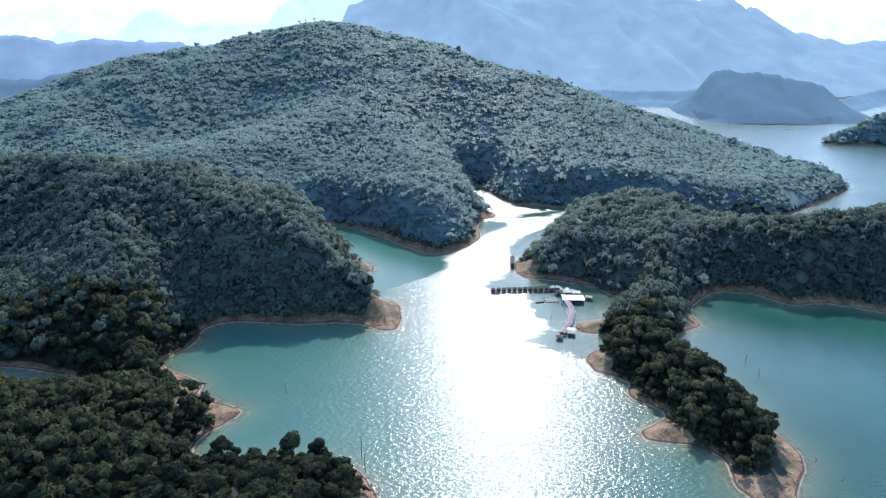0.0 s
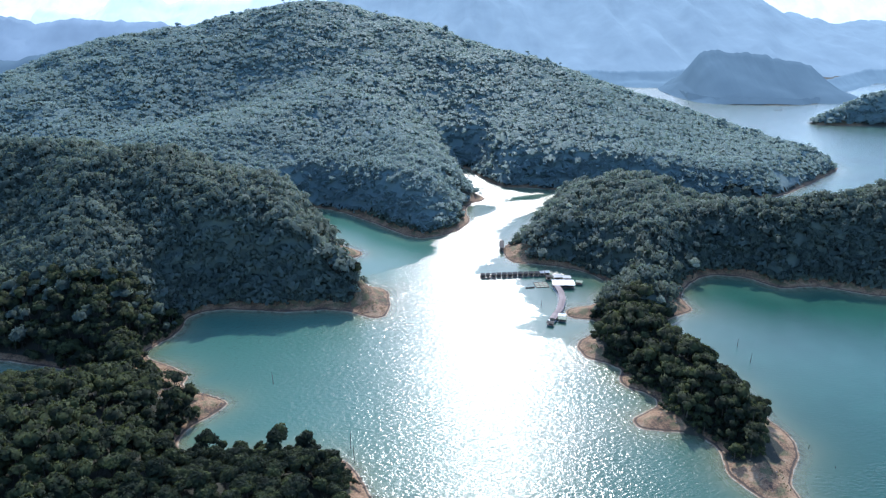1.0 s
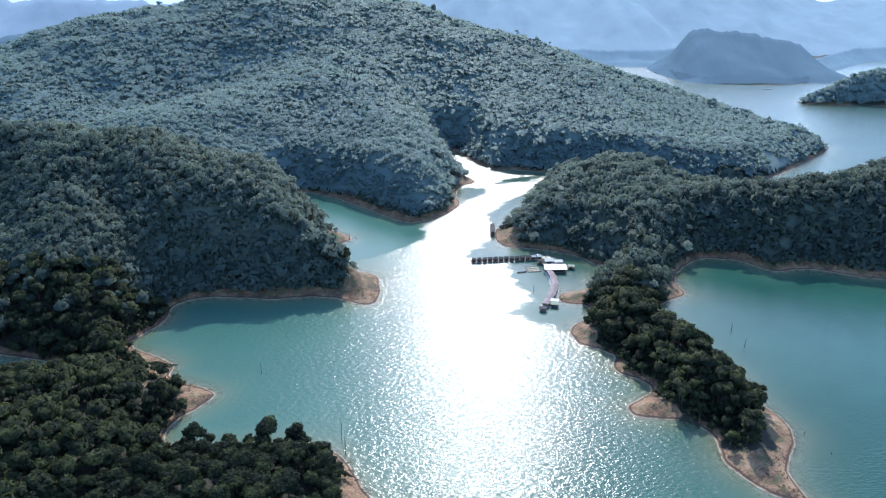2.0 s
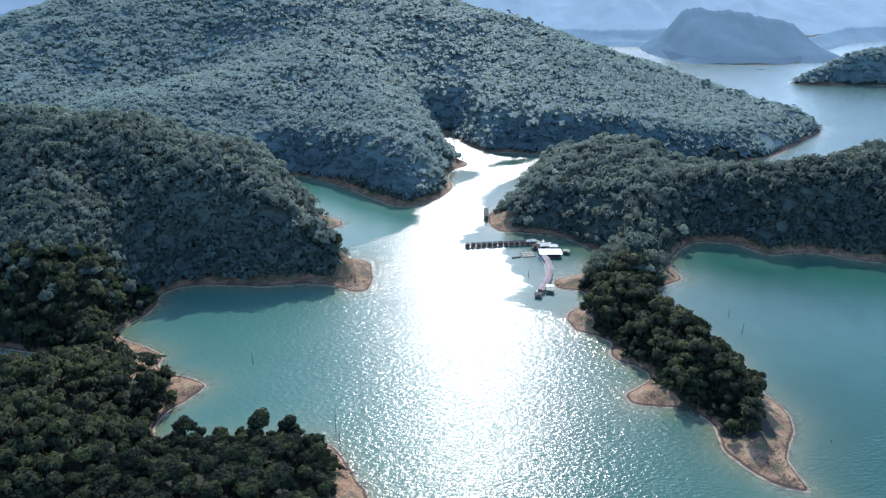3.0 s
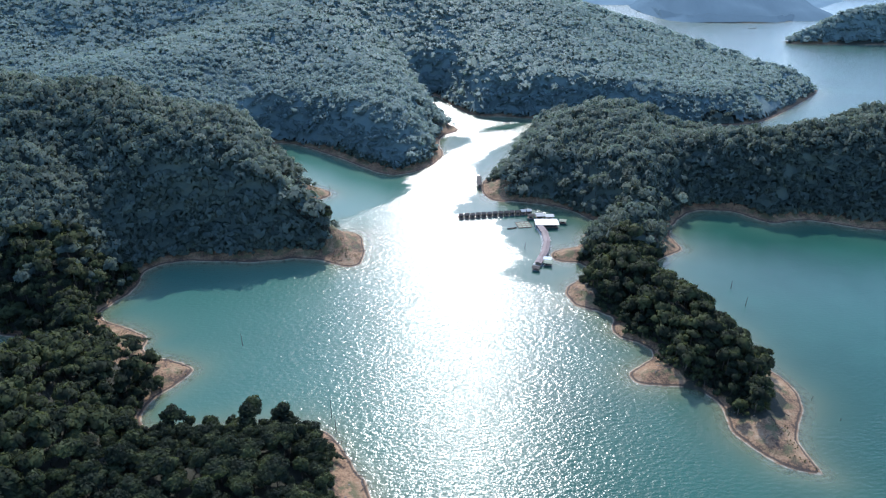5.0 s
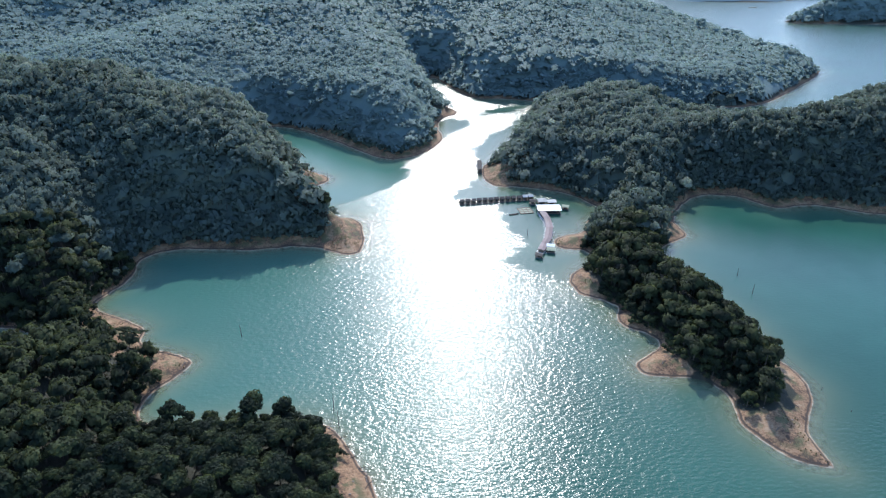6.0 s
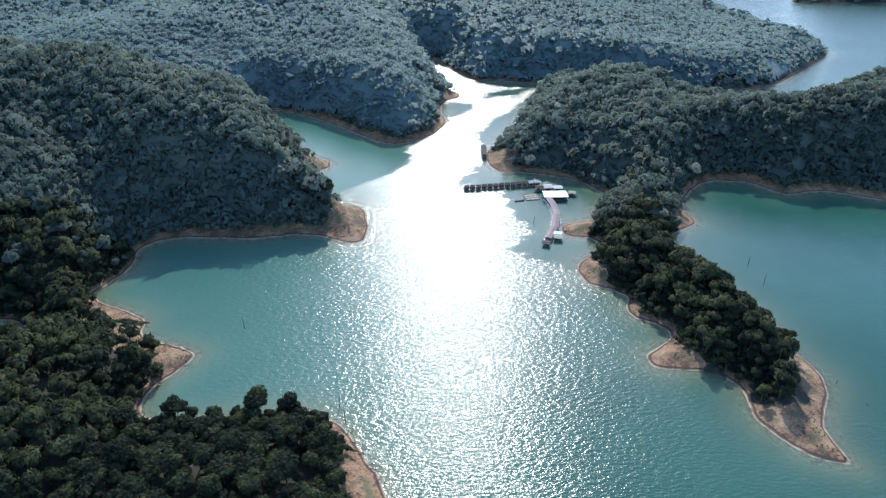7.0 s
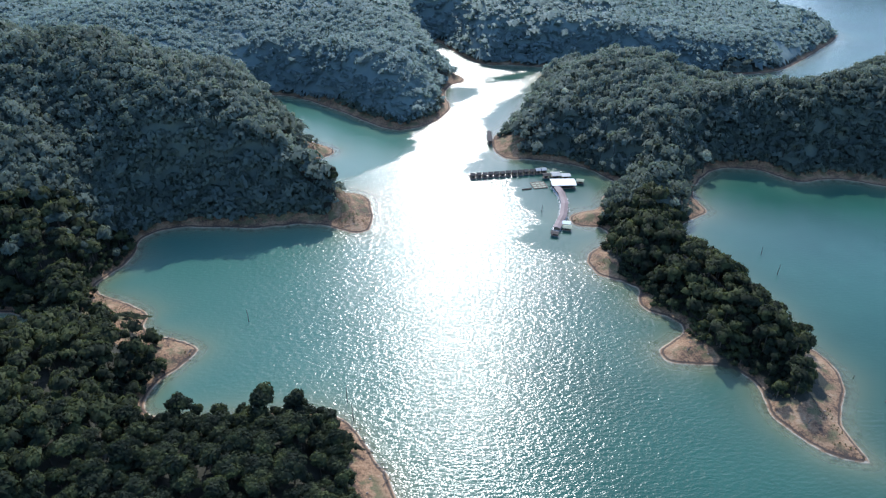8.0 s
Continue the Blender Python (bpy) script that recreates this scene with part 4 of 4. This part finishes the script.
hall(106.8, 526.6, 17.0, 10.5, 3.2, 4.0, ROOF_WHITE, -3, "large open floating hall under a pale white sheet roof", 6)
hall(104.6, 541.5, 6.2, 6.5, 3.0, 3.8, ROOF_GREY, 4, "small floating kitchen with a pale grey roof", 3)
hall(112.0, 540.0, 6.0, 5.0, 2.6, 3.1, ROOF_GREY, 0, "low floating store with a grey roof", 3)
hall(120.6, 530.2, 4.6, 3.8, 2.4, 2.9, ROOF_GREEN, -20, "small floating hut with a dull green roof", 3)
hall(97.5, 541.5, 4.4, 4.4, 2.8, 3.6, ROOF_DARK, 5, "small floating hut with a dark roof", 3)
hall(95.0, 466.6, 4.6, 3.6, 2.6, 3.2, ROOF_WHITE, -18, "small floating hut with a white roof at the row's end", 3)
hall(94.2, 461.6, 5.0, 4.0, 2.3, 2.8, ROOF_GREEN, -18, "small floating hut with a dull green roof", 3)
hall(84.6, 455.0, 4.4, 3.4, 2.2, 2.6, ROOF_DARK, -20, "low dark floating store at the end of the maroon row", 3)
hall(66.0, 619.5, 3.2, 22.0, 3.4, 4.4, ROOF_DARK, -5, "long dark floating boathouse moored off the point", 3, "y")

# fish pens
pens = new("fish_pen")
for k in range(4):
    piece("beam", box(-5, 5, -5 + 3.33 * k - 0.3, -5 + 3.33 * k + 0.3, 0.1, 0.5, 0.03), PLANK, pens)
for k in range(4):
    piece("cross_beam", box(-5 + 3.33 * k - 0.3, -5 + 3.33 * k + 0.3, -5, 5, 0.12, 0.46, 0.03), PLANK, pens)
for k in range(9):
    px, py = -3.33 + 3.33 * (k % 3), -3.33 + 3.33 * (k // 3)
    piece("net", box(px - 1.36, px + 1.36, py - 1.36, py + 1.36, -0.6, 0.24 + 0.06 * (k % 2)), ROOF_GREEN, pens, "dull green netting")
pens.matrix_world = pose(89.5, 529, 0, 0, 0, 6)
tagged(pens, "floating timber fish pens with dull green nets", "fish pen")


def longboat(x, y, turn, label, long=8.0):
    b = new("longtail_boat")
    bm = bmesh.new()
    n, rows = 12, []
    for i in range(n + 1):
        t = i / n * 2 - 1
        w, rise = 0.75 * (1 - abs(t) ** 2.6) + 0.06, 0.35 * max(0, t) ** 2 + 0.12 * max(0, -t) ** 2
        rows.append([bm.verts.new((t * long / 2, sx * w, sz + rise)) for sx, sz in ((-1, 0.5), (-0.6, -0.15), (0.6, -0.15), (1, 0.5), (0.85, 0.46), (0.5, 0.05), (-0.5, 0.05), (-0.85, 0.46))])
    for r, q in zip(rows, rows[1:]):
        for k in range(8):
            bm.faces.new((r[k], q[k], q[(k + 1) % 8], r[(k + 1) % 8]))
    bm.faces.new(rows[0])
    bm.faces.new(rows[-1][::-1])
    bmesh.ops.recalc_face_normals(bm, faces=bm.faces[:])
    piece("hull", bm, WALL, b)
    for k in range(3):
        piece("bench", box(-1.8 + 1.6 * k, -1.5 + 1.6 * k, -0.5, 0.5, 0.3, 0.36), PLANK, b)
    piece("engine", box(-long / 2 + 0.4, -long / 2 + 0.9, -0.2, 0.2, 0.45, 0.95, 0.05), DARK, b, "dark tail engine")
    b.matrix_world = pose(x, y, 0, 0, 0, turn)
    return tagged(b, label, "boat")


longboat(79.5, 523.0, 12, "dark wooden longtail boat beside the fish pens")
longboat(739, 1477, 5, "long dark boat alone on the far water", 20.0)

# ---- drowned trees, driftwood, stones ----


def dead_pole(x, y, height, lean, turn, label):
    rng = np.random.default_rng(int(abs(x * 7 + y)))
    pts = [(0, 0, -2.5), (lean * 0.3, 0.05, height * 0.35), (lean * 0.7, -0.04, height * 0.7), (lean, 0.03, height)]
    pieces = [tube(pts, [0.24, 0.19, 0.13, 0.05])]
    for k in range(3):
        h = height * (0.5 + 0.16 * k)
        a = rng.uniform(0, 6.28)
        base = np.array([lean * h / height, 0, h])
        pieces.append(tube([base, base + [0.5 * math.cos(a), 0.5 * math.sin(a), 0.45]], [0.07, 0.02], 4))
    v, f = joined(pieces)
    ob = new("dead_tree", mesh_of("dead_tree", v, f, [PALE_BARK]))
    ob.matrix_world = pose(x, y, 0, 0, 0, turn)
    return tagged(ob, label, "dead tree", "drowned trees")


for x, y, h, lean, turn in ((-96.8, 377.5, 8.0, 0.5, 150), (-64.7, 602, 9.5, 0.3, 80), (-43.0, 312.5, 10.0, 0.2, 20), (-40.0, 301.5, 9.5, 0.15, 200), (83.1, 487.8, 5.0, 0.2, 60),
                            (204, 398, 7.0, 0.2, 30), (205, 420, 6.0, 0.2, 120), (195.5, 309, 1.2, 0.3, 10), (200, 292, 0.9, 0.2, 70), (-52, 480.0, 5.0, 0.3, 140)):
    dead_pole(x, y, h, lean, turn, "bare grey drowned trunk standing in the lake")


def level(x, y):
    a, b = np.array([float(x)]), np.array([float(y)])
    return float(ground_height(a, b, inland(a, b))[0])


def fallen(x, y, long, turn, label):
    rng = np.random.default_rng(int(abs(x * 13 + y * 3)))
    pieces = [tube([(-long / 2, 0, 0.15), (0, 0.25, 0.35), (long / 2, -0.1, 0.12)], [0.2, 0.15, 0.05])]
    for k in range(5):
        s = rng.uniform(-0.1, 0.45) * long
        a = rng.choice([-1, 1]) * rng.uniform(0.5, 1.0)
        base = np.array([s, 0.1, 0.25])
        pieces.append(tube([base, base + [1.6 * math.cos(a), 1.6 * math.sin(a), rng.uniform(-0.1, 0.4)]], [0.09, 0.02], 4))
    v, f = joined(pieces)
    ob = new("fallen_branch", mesh_of("fallen_branch", v, f, [PALE_BARK]))
    ob.matrix_world = pose(x, y, level(x, y) - 0.05, 0, 0, turn)
    return tagged(ob, label, "driftwood", "driftwood on the beach")


for x, y, long, turn in ((-29.5, 274.5, 7, 15), (-28, 272.5, 6, -10), (-33, 281, 5, 25), (-26.5, 264, 6, 60), (-36, 288, 4, -20), (-27, 268.5, 4.5, 100), (-38.5, 293.5, 5, 40),
                         (-124, 360, 5, 20), (-130, 363.5, 6, 160), (-136, 366, 5, 10), (-122, 354, 4, 70), (-133, 358, 4, 120), (-146, 376, 5, 150), (158, 281, 4, 30), (166, 292, 3.5, 80), (175, 297, 4, 120), (152, 300, 3, 20), (124, 333, 3, 50), (-48, 476, 5, 10), (-41, 500, 4, 70), (146, 532, 7, 115)):
    fallen(x, y, long, turn, "bleached fallen branch lying on the bare shore")

# an umbrella-shaped tree on the small beach, its crown thin in depth to fit the camera's view
flat_tree = new("tree")
v, f, nv = crown_shape(RNG, 9, 60, 1, flat=0.18, spread=0.85, card=0.24)
part("crown", mesh_of("crown", v * [7.8, 2.8, 1.2] + [0, 0, 7.6], f, [LEAVES], normals=nv), flat_tree)
v, f = trunk_shape(RNG, 7.0, 4.0, 6, 0.2)
part("trunk", mesh_of("trunk", v, f, [BARK]), flat_tree, "thin forked trunk")
flat_tree.matrix_world = pose(-154.5, 376.5, level(-154.5, 376.5) - 0.1, 0, 0, -12)
tagged(flat_tree, "flat-topped umbrella tree leaning over the small beach", "tree")
for x, y, s in ((-37.0, 281.5, 0.36), (-79.0, 627, 0.4), (185, 346, 0.36)):
    copy_thing(flat_tree, pose(x, y, level(x, y) - 0.1, 0, 0, x)).scale = (s, s, s)

# pale-crowned trees among the dark ones
pale = new("tree")
v, f, nv = crown_shape(RNG, 10, 70, 1, flat=0.7, card=0.24)
part("crown", mesh_of("crown", v * [4.6, 4.6, 4.4] + [0, 0, 11.5], f, [LEAVES_PALE], normals=nv), pale, "pale grey-green crown")
v, f = trunk_shape(RNG, 12.0, 2.4)
part("trunk", mesh_of("trunk", v, f, [BARK]), pale)
tagged(pale, "tree with a pale grey-green crown among dark forest", "tree", "pale-crowned trees")
for x, y, s in ((217, 538, 1.1), (-212, 560, 0.9), (-150, 525, 0.8), (-262, 566, 0.9), (182, 600, 0.85), (128, 622, 0.8), (-192, 536, 0.85), (152, 566, 0.8), (-300, 640, 1.0), (-120, 520, 0.7), (168, 470, 0.75)):
    copy_thing(pale, pose(x, y, level(x, y) - 0.2, 0, 0, x * 7)).scale = (s, s, s)
drop(pale)

# stones and clods on the bare banks
x, y = stand(-60, 215, 255, 640, 2.6)
d = inland(x, y)
m = (d > 0.6) & (d < 14) & (RNG.random(len(x)) < 0.11)
x, y, d = x[m], y[m], d[m]
z = ground_height(x, y, d)
pieces = []
for px, py, pz in zip(x, y, z):
    v, f = ICO[1]
    s = 0.12 + 0.6 * RNG.random() ** 2
    pieces.append((v * RNG.uniform(0.7, 1.2, (len(v), 1)) * [s, s * RNG.uniform(0.7, 1.3), s * 0.6] + [px, py, pz + 0.1 * s], f))
v, f = joined(pieces)
tagged(new("stones", mesh_of("stones", v, f, [ROCK])), "scattered brown stones and clods on the bare banks", "stones", kind="stuff")

# dry scrub and grass tufts on the bare banks
x, y = stand(-195, 215, 250, 640, 1.7)
d = inland(x, y)
m = (d > 1.5) & (d < 30) & (value_noise(x, y, 13, 12) + 0.6 * value_noise(x, y, 4, 13) + 0.02 * d > 0.62)
x, y, d = x[m], y[m], d[m]
z = ground_height(x, y, d)
n = len(x)
blade = np.array([[-0.5, 0, 0], [0.5, 0, 0], [0.15, 0.1, 1.0], [0, -0.5, 0], [0, 0.5, 0], [-0.1, 0.12, 0.85], [-0.35, -0.35, 0], [0.35, 0.35, 0], [0.2, -0.2, 0.7]])
size = RNG.uniform(0.35, 0.95, (n, 1, 1))
turn = RNG.uniform(0, 6.28, n)
c, s = np.cos(turn)[:, None], np.sin(turn)[:, None]
v = np.stack([blade[:, 0] * c - blade[:, 1] * s, blade[:, 0] * s + blade[:, 1] * c, np.broadcast_to(blade[:, 2], (n, 9))], -1) * size
v = (v + np.stack([x, y, z - 0.05], 1)[:, None]).reshape(-1, 3)
f = np.arange(9 * n).reshape(-1, 3)
tagged(new("scrub", mesh_of("scrub", v, f, [DRY_GRASS])), "dry brown-green scrub tufts on the bare banks", "scrub", kind="stuff")
